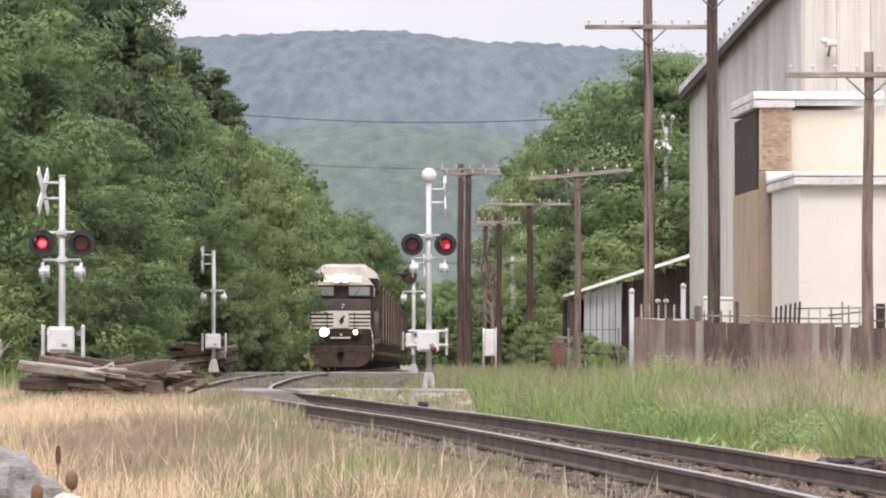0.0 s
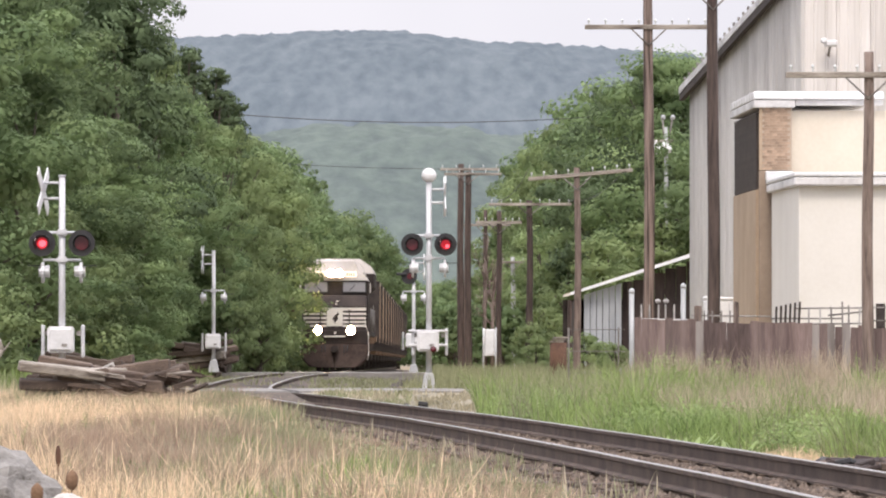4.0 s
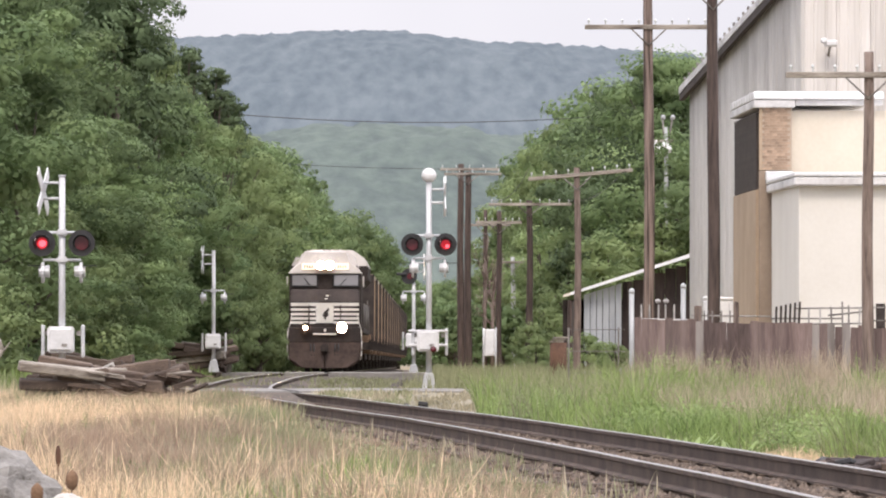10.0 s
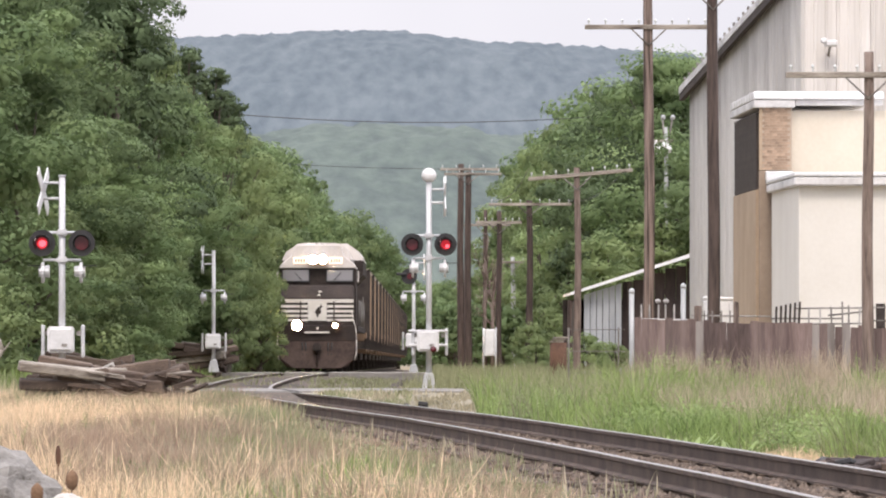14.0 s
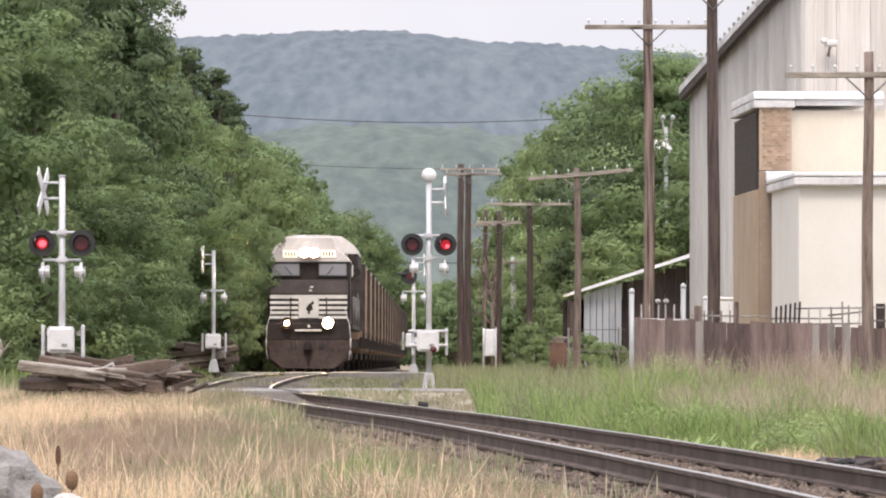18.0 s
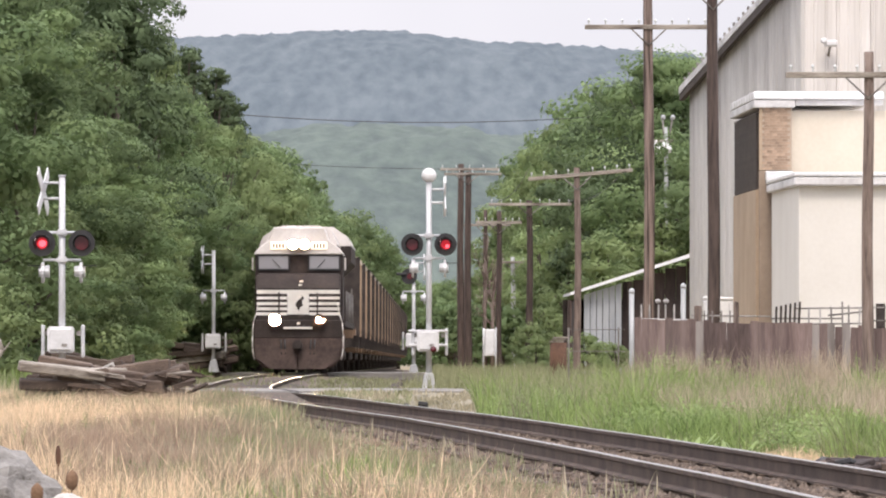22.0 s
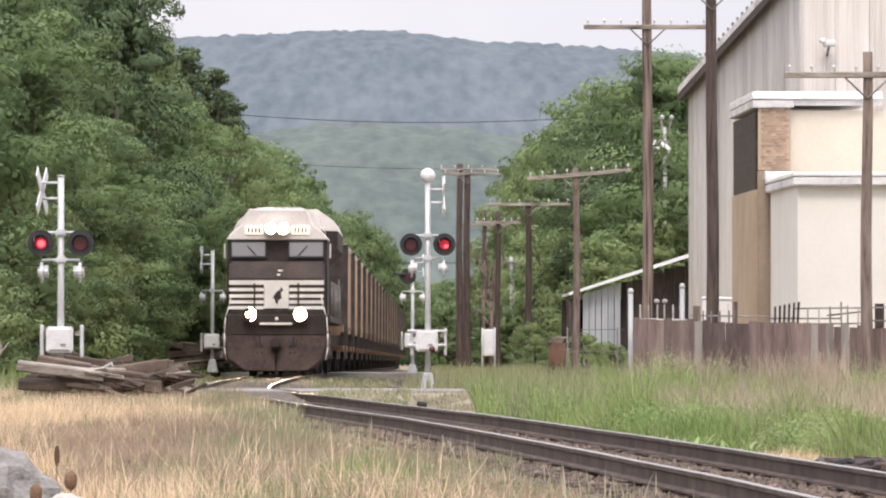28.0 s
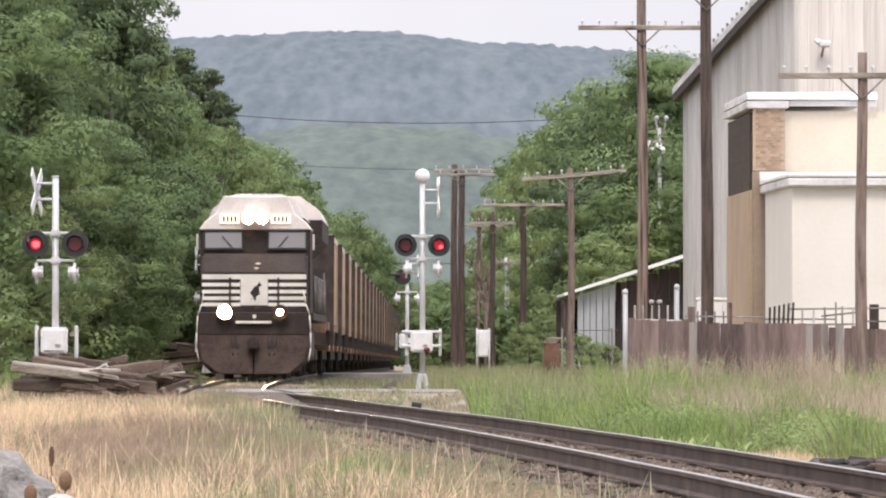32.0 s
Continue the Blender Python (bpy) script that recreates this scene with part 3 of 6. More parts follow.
# ---- poles and wires ----
def wooden_pole(x, y, top, r, arms, label, metal=False, bottom=None, wood=None, tilt=0.0):
    """A telegraph pole; arms: (height, left reach, right reach, pins), risen by tilt degrees to the right."""
    slant = math.tan(radians(tilt))
    z0 = ground_z(x, y) if bottom is None else bottom
    p = thing("utility_pole", pose(x, y, z0), label, "utility pole", "poles along the railway")
    h = top - z0
    verts, faces = [], []
    k, seg = 14, 14
    for i in range(k + 1):
        rr = r * (1.12 - 0.27 * i / k)
        for j in range(seg):
            a = 2 * math.pi * j / seg
            w = rr * (1 + 0.05 * noise.noise((math.cos(a) * 2, math.sin(a) * 2 + x, i * 0.4)))
            verts.append((w * math.cos(a) + 0.02 * math.sin(i * 0.5 + x), w * math.sin(a), h * i / k))
    for i in range(k):
        for j in range(seg):
            faces.append((i * seg + j, i * seg + (j + 1) % seg, (i + 1) * seg + (j + 1) % seg, (i + 1) * seg + j))
    faces.append(tuple(range(k * seg, (k + 1) * seg)))
    post = new("post", raw("post", verts, faces, GALV if metal else wood or POLE_WOOD, True))
    post.parent = p
    for az, la, ra, pins in arms:
        az -= z0
        bm = bmesh.new()
        box(bm, (ra - la) / 2, -r * 0.9, az + slant * (ra - la) / 2, la + ra, 0.09, 0.11, Matrix.Rotation(radians(-tilt), 3, "Y"))
        bevel(bm, 0.012)
        arm = part("crossarm", bm, GREY_WOOD, p, "weathered grey crossarm")
        for sx in (-1, 1):
            reach = min(0.42, (la if sx < 0 else ra) * 0.6)
            if reach > 0.3:
                bar("brace", p, IRON, (0, -r, az - 0.44), (sx * reach, -r, az - 0.04 + sx * reach * slant), 0.018)
        for i in range(pins):
            px = -la + 0.1 + (la + ra - 0.2) * i / max(1, pins - 1)
            if abs(px) < 0.15:
                continue
            bm = bmesh.new()
            pz = az + slant * px
            rod(bm, (px, -r * 0.9, pz + 0.05), (px, -r * 0.9, pz + 0.13), 0.014)
            rod(bm, (px, -r * 0.9, pz + 0.12), (px, -r * 0.9, pz + 0.19), 0.034, 0.020)
            part("insulator", bm, GLASS_INS, arm, "pale glass insulator", True)
    return p


wooden_pole(7.84, 119.8, 6.35, 0.105, [(5.92, 1.53, 1.53, 8)], "pale brown wooden pole with a weathered grey crossarm by the fence", wood=POLE_PALE)
wooden_pole(5.69, 136.9, 10.4, 0.125, [(8.42, 1.0, 1.0, 4)], "tall dark brown wooden utility pole behind the fence")
wooden_pole(4.92, 155.4, 10.6, 0.125, [(8.49, 1.53, 1.45, 8)], "tall streaked brown wooden pole with a crossarm behind the fence", wood=POLE_STREAK)
wooden_pole(3.90, 188.5, 5.98, 0.10, [(5.77, 1.43, 1.6, 9)], "greyish wooden telegraph pole with a slanting crossarm and pale insulators", wood=POLE_PALE, tilt=5.0)
wooden_pole(3.19, 239.6, 6.09, 0.125, [(5.94, 1.5, 1.55, 9)], "brown telegraph pole leaning slightly with glass insulators")
wooden_pole(2.20, 255.6, 6.0, 0.11, [(5.55, 0.9, 0.9, 7)], "thin brown telegraph pole with a short crossarm")
wooden_pole(1.05, 273.8, 8.0, 0.15, [(7.9, 1.0, 1.4, 5)], "dark wooden utility pole beside its twin")
wooden_pole(0.78, 287.5, 8.7, 0.15, [(8.45, 0.9, 1.7, 5)], "dark wooden utility pole with a crossarm")
wooden_pole(1.95, 300.0, 6.9, 0.10, [(6.2, 1.2, 1.2, 7)], "far greyed telegraph pole among the trees")
wooden_pole(3.44, 319.4, 4.96, 0.12, [(4.7, 0.6, 0.6, 3)], "pale silver pole with a short crossarm", True)
wooden_pole(4.35, 330.0, 4.6, 0.07, [], "thin pale pole among the bushes", True)


def transformer_pole():
    p = wooden_pole(8.76, 255.6, 9.3, 0.085, [(8.75, 0.62, 0.3, 0)], "slim grey pole with white switchgear against the trees", True)
    for x, z, lean in ((-0.50, 9.12, 0.10), (-0.28, 8.98, -0.05), (-0.08, 9.16, 0.06), (0.16, 9.02, -0.08)):
        bm = bmesh.new()
        rod(bm, (x, -0.2, z), (x + lean, -0.2, z + 0.30), 0.115, 0.10, 12)
        rod(bm, (x + lean, -0.2, z + 0.30), (x + lean * 1.3, -0.2, z + 0.40), 0.045, 0.03, 8)
        part("cutout", bm, WHITE, p, "white ceramic fuse cutout", True)
    for x in (-0.12, 0.26):
        arm = bar("arrester", p, IRON, (x * 0.5, 0, 9.6), (x, 0, 10.35), 0.045, 0.035)
        bm = bmesh.new()
        ball(bm, x + 0.02, 0, 10.42, 0.10, 0.08, 0.11, 2)
        part("cap", bm, GALV, arm, "pale rounded arrester cap", True)


transformer_pole()


def cable(p, q, sag, r, label):
    k, seg = 16, 6
    verts, faces = [], []
    for i in range(k + 1):
        c = Vector(p).lerp(Vector(q), i / k) - Vector((0, 0, sag * 4 * (i / k) * (1 - i / k)))
        side = (Vector(q) - Vector(p)).normalized().cross(Vector((0, 0, 1)))
        verts += [c + side * (r * math.cos(a)) + Vector((0, 0, r * math.sin(a))) for a in (2 * math.pi * j / seg for j in range(seg))]
    for i in range(k):
        for j in range(seg):
            faces.append((i * seg + j, i * seg + (j + 1) % seg, (i + 1) * seg + (j + 1) % seg, (i + 1) * seg + j))
    ob = new("cable", raw("cable", verts, faces, WIRE, True))
    tagged(ob, label, "cable", "overhead wires")


cable((-12, 300, 11.55), (7, 300, 11.2), 0.42, 0.022, "black overhead cable sagging across the railway")
cable((-12, 383, 11.4), (6, 383, 11.0), 0.25, 0.018, "thin black overhead cable across the railway")
wooden_pole(6.05, 383.15, 11.4, 0.12, [], "far wooden pole among the trees holding a cable")
for dx in (-1.4, 1.4):
    cable((3.9 + dx, 188.4, 5.95), (3.2 + dx, 239.5, 6.1), 0.35, 0.010, "thin telegraph wire from pole to pole")


# ---- train ----
DIMMERS = []


def locomotive():
    """Wide-nosed diesel; local y runs back from the front plate, z from the rail heads."""
    t = thing("locomotive", pose(0, 0, 0), "black diesel locomotive with white striped nose and lit headlights", "locomotive")
    bm = bmesh.new()
    prism(bm, [(-1.43, 0.80), (-1.42, 1.2), (1.42, 1.2), (1.43, 0.80), (1.36, 0.46), (1.12, 0.20), (0.7, 0.13), (-0.7, 0.13), (-1.12, 0.20), (-1.36, 0.46)], "y", 0.12, 0.34)
    bevel(bm, 0.03)
    plow = part("snow_plow", bm, LOCO_DIRT, t, "dirty black pilot plow")
    for sx in (-1, 1):
        bm = bmesh.new()
        prism(bm, [(sx * 0.02, 0.15), (sx * 0.9, 0.17), (sx * 1.3, 0.50), (sx * 1.36, 0.95), (sx * 0.02, 0.72)], "y", -0.02, 0.14)
        part("plow_blade", bm, LOCO_DIRT, plow)
    block("front_platform", t, LOCO_BLACK, 0, 0.65, 1.44, 2.86, 1.1, 0.60, 0.03)
    block("anticlimber", t, LOCO_WHITE, 0, 0.05, 1.47, 0.92, 0.12, 0.07, 0.01, "worn white step edge")
    bm = bmesh.new()
    box(bm, 0, -0.12, 0.92, 0.3, 0.5, 0.3)
    bevel(bm, 0.05, 2)
    part("coupler", bm, STEEL_DARK, t)
    for x in (-0.55, -0.42, 0.42, 0.55):
        bar("air_hose", t, BLACK, (x, 0.05, 1.1), (x * 0.95, 0.0, 0.62), 0.03)
    # nose and stripes
    bm = bmesh.new()
    prism(bm, [(0.55, 1.7), (0.55, 2.72), (1.0, 3.22), (2.1, 3.28), (2.1, 1.7)], "x", -1.36, 1.36)
    bevel(bm, 0.06, 2)
    nose = part("nose", bm, LOCO_BLACK, t, "black nose")
    for i, z in enumerate((2.64, 2.44, 2.26, 2.09, 1.93)):
        hh = 0.125 if i == 0 else 0.092
        for x0, x1 in ((-1.34, -0.36), (0.36, 1.34)) if i else ((-1.34, 1.34),):
            block("stripe", nose, LOCO_WHITE, (x0 + x1) / 2, 0.545, z, x1 - x0, 0.012, hh, 0, "cream white nose stripe")
    block("emblem_panel", nose, LOCO_WHITE, 0, 0.54, 2.25, 0.70, 0.016, 0.68, 0, "white emblem panel with a dark shape")
    bm = bmesh.new()
    prism(bm, [(-0.13, 1.98), (-0.02, 2.12), (-0.10, 2.22), (0.0, 2.38), (0.10, 2.44), (0.12, 2.52), (0.2, 2.42), (0.12, 2.36), (0.15, 2.2), (0.06, 2.14), (0.02, 2.0), (-0.02, 2.1)], "y", 0.524, 0.531)
    part("emblem", bm, LOCO_BLACK, nose)
    for x in (-0.62, 0.62):
        block("grab_bar", nose, LOCO_BLACK, x, 0.52, 2.25, 0.05, 0.04, 0.75, 0.01)
    block("door_hinge", nose, LOCO_WHITE, 0.1, 0.72, 2.98, 0.12, 0.03, 0.05, 0.01)
    block("door_hinge", nose, LOCO_WHITE, 0.06, 0.62, 2.86, 0.1, 0.03, 0.05, 0.01)
    # cab
    bm = bmesh.new()
    prism(bm, [(-1.42, 1.7), (1.42, 1.7), (1.42, 3.88), (1.28, 4.02), (-1.28, 4.02), (-1.42, 3.88)], "y", 1.55, 4.4)
    cab = part("cab", bm, LOCO_BLACK, t, "black cab")
    bm = bmesh.new()
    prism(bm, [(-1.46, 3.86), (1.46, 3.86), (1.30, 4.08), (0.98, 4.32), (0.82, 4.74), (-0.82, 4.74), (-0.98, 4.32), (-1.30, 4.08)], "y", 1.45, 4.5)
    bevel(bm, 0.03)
    roof = part("cab_roof", bm, LOCO_GREY, t, "cab roof painted pale as if in sun glare")
    for sx in (-1, 1):
        wn_ = block("windshield", cab, WINDOW, sx * 0.82, 1.53, 3.60, 0.96, 0.03, 0.42, 0.02, "grey reflecting windshield")
        for x, z, w, h in ((0, 0.235, 1.06, 0.05), (0, -0.235, 1.06, 0.05), (-0.505, 0, 0.05, 0.44), (0.505, 0, 0.05, 0.44)):
            block("frame", wn_, BLACK, sx * 0.82 + x, 1.51, 3.60 + z, w, 0.04, h, 0.008)
        bar("wiper", cab, BLACK, (sx * 0.6, 1.49, 3.42), (sx * 0.85, 1.49, 3.7), 0.012)
        nb = block("number_board", t, BOARD_GLOW, sx * 0.66, 1.42, 4.14, 0.50, 0.05, 0.24, 0.01, "lit number board")
        for i in range(4):
            block("digit_bar", nb, BLACK, sx * 0.66 - 0.15 + 0.1 * i, 1.392, 4.14, 0.05, 0.008, 0.14, 0)
        block("mirror", t, LOCO_GREY, sx * 1.50, 1.75, 3.55, 0.05, 0.16, 0.42, 0.015)
        # handrails on the front corners
        bends = [(1.27, 2.30), (1.33, 1.95), (1.43, 1.65), (1.46, 1.2), (1.46, 0.8), (1.40, 0.45)]
        for (xa, za), (xb, zb) in zip(bends, bends[1:]):
            bar("handrail", t, LOCO_WHITE, (sx * xa, 0.12, za), (sx * xb, 0.12, zb), 0.017, label="worn white bent corner handrail")
        # steps
        st = block("stepwell", t, LOCO_DIRT, sx * 1.22, 0.62, 0.85, 0.4, 0.5, 0.7, 0.02)
        for z in (0.55, 0.85):
            block("step", st, STEEL_DARK, sx * 1.24, 0.35, z, 0.4, 0.1, 0.04, 0.005)
    # lights: lenses made oversize for bloom, bezels deepened to cut sideways spill
    bm = bmesh.new()
    box(bm, 0, 1.40, 4.18, 0.76, 0.2, 0.40)
    bevel(bm, 0.06, 2)
    hl = part("headlight_case", bm, LOCO_GREY, t)
    for x in (-0.18, 0.18):
        bm = bmesh.new()
        tube(bm, x, 4.18, 0.155, 0.175, 1.16, 1.31)
        part("bezel", bm, LOCO_GREY, hl)
        bm = bmesh.new()
        ball(bm, x, 1.298, 4.18, 0.15, 0.02, 0.15, 3)
        part("headlight", bm, HEAD_GLOW, hl, "blazing warm headlight")
    for x in (-0.74, 0.68):
        bm = bmesh.new()
        rod(bm, (x, 0.0, 1.73), (x, 0.2, 1.73), 0.195, 0.15, 20)
        dl = part("ditch_light_case", bm, LOCO_BLACK, t)
        bm = bmesh.new()
        tube(bm, x, 1.73, 0.18, 0.20, -0.13, 0.01)
        part("bezel", bm, LOCO_BLACK, dl)
        bm = bmesh.new()
        ball(bm, x, 0.0, 1.73, 0.175, 0.02, 0.175, 3)
        part("ditch_light", bm, HEAD_GLOW, dl, "blazing warm ditch light")
        # an added ring-shaped blade swings over the lamp to dim it, in turn with its twin
        verts, faces, k = [], [], 24
        for i in range(k):
            a = 2 * math.pi * i / k
            verts += [(0.19 + r * math.cos(a), d, r * math.sin(a)) for r, d in ((0.185, -0.006), (0.185, 0.006), (0.075, 0.006), (0.075, -0.006))]
        for i in range(k):
            for q in range(4):
                faces.append((4 * i + q, 4 * i + (q + 1) % 4, 4 * ((i + 1) % k) + (q + 1) % 4, 4 * ((i + 1) % k) + q))
        blade = new("dimmer_ring", raw("dimmer_ring", verts, faces, LOCO_BLACK))
        blade.parent = t
        tagged(blade, "black ring added to dim the ditch light")
        DIMMERS.append((blade, x - 0.19, 0.0 if x < 0 else 0.57))
    bm = bmesh.new()
    rod(bm, (0.02, -0.02, 1.62), (0.02, 0.1, 1.62), 0.05, 0.05, 14)
    part("marker_light", bm, LOCO_WHITE, t, "small white marker light")
    for x in (-0.2, 0.0, 0.2):
        bm = bmesh.new()
        rod(bm, (x, 4.0, 4.79), (x, 4.4, 4.79), 0.06, 0.03, 10)
        part("horn", bm, LOCO_GREY, roof, "", True)
    block("antenna", roof, LOCO_GREY, -0.3, 3.2, 4.77, 0.3, 0.3, 0.08, 0.03)
    # hood, walkway and rear
    bm = bmesh.new()
    prism(bm, [(-0.95, 1.75), (0.95, 1.75), (0.95, 4.3), (0.7, 4.62), (-0.7, 4.62), (-0.95, 4.3)], "y", 4.45, 21.3)
    hood = part("long_hood", bm, LOCO_BLACK, t, "black engine hood")
    bm = bmesh.new()
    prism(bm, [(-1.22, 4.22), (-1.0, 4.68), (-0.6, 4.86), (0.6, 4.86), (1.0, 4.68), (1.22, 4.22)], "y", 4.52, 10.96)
    part("hood_roof", bm, LOCO_GREY, hood, "hood roof painted pale for sky glare")
    bm = bmesh.new()
    prism(bm, [(-0.95, 3.2), (-1.56, 3.75), (-1.56, 4.30), (1.56, 4.30), (1.56, 3.75), (0.95, 3.2)], "y", 11.0, 21.0)
    radiator = part("radiator", bm, LOCO_BLACK, t, "flared radiator section")
    bm = bmesh.new()
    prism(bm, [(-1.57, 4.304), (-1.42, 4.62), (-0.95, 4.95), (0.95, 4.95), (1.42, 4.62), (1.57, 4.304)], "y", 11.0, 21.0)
    part("radiator_roof", bm, LOCO_GREY, radiator, "radiator roof painted pale for reflected sky")
    for i in range(11):
        for sx in (-1, 1):
            block("hood_door", hood, LOCO_BLACK, sx * 0.965, 5.4 + i, 2.9, 0.03, 0.86, 2.0, 0.01)
    block("walkway", t, LOCO_BLACK, 0, 11.6, 1.62, 3.02, 20.6, 0.2, 0.02)
    block("fuel_tank", t, LOCO_DIRT, 0, 11.2, 0.95, 2.6, 5.2, 1.0, 0.15)
    for sx in (-1, 1):
        for i in range(9):
            bar("stanchion", t, IRON, (sx * 1.48, 5 + i * 1.9, 1.7), (sx * 1.48, 5 + i * 1.9, 2.7), 0.02)
        bar("side_rail", t, IRON, (sx * 1.48, 5, 2.7), (sx * 1.48, 20.2, 2.7), 0.02)
    trucks(t, (4.0, 18.2), 3)
    return t


def trucks(t, ys, axles):
    for y in ys:
        tr = block("truck", t, STEEL_DARK, 0, y, 0.62, 2.3, 1.7 * axles - 0.4, 0.34, 0.05)
        for i in range(axles):
            wy = y + (i - (axles - 1) / 2) * 1.75
            for sx in (-1, 1):
                bm = bmesh.new()
                rod(bm, (sx * 0.69, wy, 0.47), (sx * 0.82, wy, 0.47), 0.47, 0.45, 24)
                part("wheel", bm, STEEL_DARK, tr)


def hopper_car():
    """Open-top hopper with outside ribs; local y runs back from its front end."""
    t = thing("hopper_car", pose(0, 0, 0), "rusty brown ribbed hopper car loaded with coal", "freight car", "hopper cars of the train")
    bm = bmesh.new()
    prism(bm, [(2.7, 2.0), (2.4, 4.05), (13.1, 4.05), (12.85, 2.0), (11.9, 0.75), (10.2, 0.75), (8.6, 1.3), (6.8, 1.3), (5.1, 0.75), (3.4, 0.75)], "x", -1.5, 1.5)
    part("body", bm, CAR_BROWN, t, "oxide brown steel body")
    # dark sheet added to stand for the shade between two cars
    bm = bmesh.new()
    prism(bm, [(-1.65, 0.9), (1.65, 0.9), (1.67, 4.14), (-1.67, 4.14)], "y", 2.25, 2.36)
    part("end_sheet", bm, STEEL_DARK, t, "sooty dark end sheet, widened to stand for the shaded gap")
    for sx in (-1, 1):
        bm = bmesh.new()
        box(bm, sx * 1.54, 7.75, 4.08, 0.12, 10.7, 0.16)
        part("top_chord", bm, CHORD, t, "pale top edge with its highlight painted in")
        bm = bmesh.new()
        box(bm, sx * 1.46, 7.68, 1.45, 0.14, 14.6, 0.24)
        part("side_sill", bm, CAR_BROWN, t)
        for i in range(10):
            y = 2.75 + i * 10.2 / 9
            bm = bmesh.new()
            box(bm, sx * 1.55, y, 2.75, 0.10, 0.11, 2.5)
            bevel(bm, 0.02)
            part("rib", bm, CAR_RIB, t)
        block("ladder", t, IRON, sx * 1.40, 0.42, 2.2, 0.04, 0.35, 1.6, 0)
    for y in (0.35, 15.0):
        for x in (-1.0, -0.33, 0.33, 1.0):
            block("end_post", t, STEEL_DARK, x, y, 2.2, 0.12, 0.12, 1.4, 0)
        block("end_sill", t, CAR_BROWN, 0, y, 1.4, 2.9, 0.3, 0.35, 0.02)
    bm = bmesh.new()
    ball(bm, 0, 7.7, 3.75, 1.4, 5.6, 0.5, 3)
    part("coal_load", bm, COAL, t, "heap of black coal", True)
    for y in (-0.1, 15.45):
        block("coupler", t, STEEL_DARK, 0, y, 0.92, 0.24, 0.7, 0.24, 0.03)
    trucks(t, (2.0, 13.35), 2)
    return t


LOCO = locomotive()
CARS = [hopper_car()]
for i in range(23):
    CARS.append(copy_thing(CARS[0], pose(0, 0, 0)))


# ---- buildings ----
def siding(parent, name, mat, p, along, width, z0, top, n, out):
    """A run of upright ribbed metal panels along a wall; top gives the height at a share of its length."""
    for i in range(n):
        w = width / n
        prof = [(0.006, 0.0), (0.006, 0.05), (0.05, 0.05), (0.065, 0.085), (0.105, 0.085), (0.12, 0.05)]
        for k in (1, 2):
            c = w * k / 3 + 0.03
            prof += [(c - 0.035, 0.05), (c - 0.02, 0.072), (c + 0.02, 0.072), (c + 0.035, 0.05)]
        prof += [(w - 0.006, 0.05), (w - 0.006, 0.0)]
        verts, faces = [], []
        for u, d in prof:
            base = Vector(p) + along * (w * i + u) + out * d
            h = top((w * i + u) / width)
            verts += [(base.x, base.y, z0), (base.x, base.y, h)]
        m = len(prof)
        for k in range(m):
            q = (k + 1) % m
            faces.append((2 * k, 2 * q, 2 * q + 1, 2 * k + 1))
        faces.append(tuple(range(1, 2 * m, 2)))
        bm = bmesh.new()
        me = raw(name, verts, faces, mat)
        bm.from_mesh(me)
        bmesh.ops.recalc_face_normals(bm, faces=bm.faces[:])
        bm.to_mesh(me)
        bm.free()
        ob = new(name, me)
        ob.parent = parent


def warehouse():
    h0, h1, ln, wd = 10.2, 8.0, 19.0, 18.0
    w = thing("warehouse", pose(8.48, 153.3, -0.42, 0, 0, 5.9), "grey metal-sided warehouse with a sloping roof", "building")
    bm = bmesh.new()
    prism(bm, [(0.1, 0), (ln - 0.1, 0), (ln - 0.1, h1 - 0.1), (0.1, h0 - 0.1)], "x", 0.12, wd)
    part("core_wall", bm, MORTAR, w)
    siding(w, "wall_panel", SIDING_GREY, (0.06, 0, 0), Vector((0, 1, 0)), ln, 0, lambda s: h0 + (h1 - h0) * s, 20, Vector((-1, 0, 0)))
    siding(w, "wall_panel", SIDING_WHITE, (0, 0.06, 0), Vector((1, 0, 0)), wd, 0, lambda s: h0 + 0.0 * s, 22, Vector((0, -1, 0)))
    bm = bmesh.new()
    prism(bm, [(-0.35, h0 + 0.05), (ln + 0.3, h1 - 0.05), (ln + 0.3, h1 + 0.12), (-0.35, h0 + 0.22)], "x", -0.24, wd + 0.4)
    roof = part("roof", bm, CORNICE, w, "pale metal roof edge")
    for i in range(24):
        y = i * 0.8
        block("roof_cleat", roof, IRON, -0.20, y, h0 + 0.25 + (h1 - h0) * y / ln, 0.05, 0.12, 0.09, 0)
    # dark strip paints the shadow band below the roof edge
    bm = bmesh.new()
    prism(bm, [(-0.3, h0 - 0.14), (ln + 0.25, h1 - 0.24), (ln + 0.25, h1 - 0.055), (-0.3, h0 + 0.045)], "x", -0.225, -0.10)
    part("soffit", bm, LOUVER, roof, "soffit strip painted dark for the shade under the eave")
    lamp = block("floodlight", w, WHITE, 0.62, -0.35, 8.42, 0.30, 0.28, 0.16, 0.04, "white floodlight on the wall")
    bar("bracket", lamp, IRON, (0.62, 0, 8.15), (0.62, -0.3, 8.36), 0.03)
    block("floodlight_hood", lamp, WHITE, 0.45, -0.42, 8.48, 0.14, 0.2, 0.12, 0.03)
    for y in (3.6, 3.9, 4.3):
        bar("downpipe", w, IRON, (-0.06, y, 1.9), (-0.06, y, 3.4), 0.03)
    block("base_block", w, WHITE, -0.15, 6.0, 1.55, 0.3, 3.0, 0.7, 0.02, "white painted block at the wall's foot")
    return w


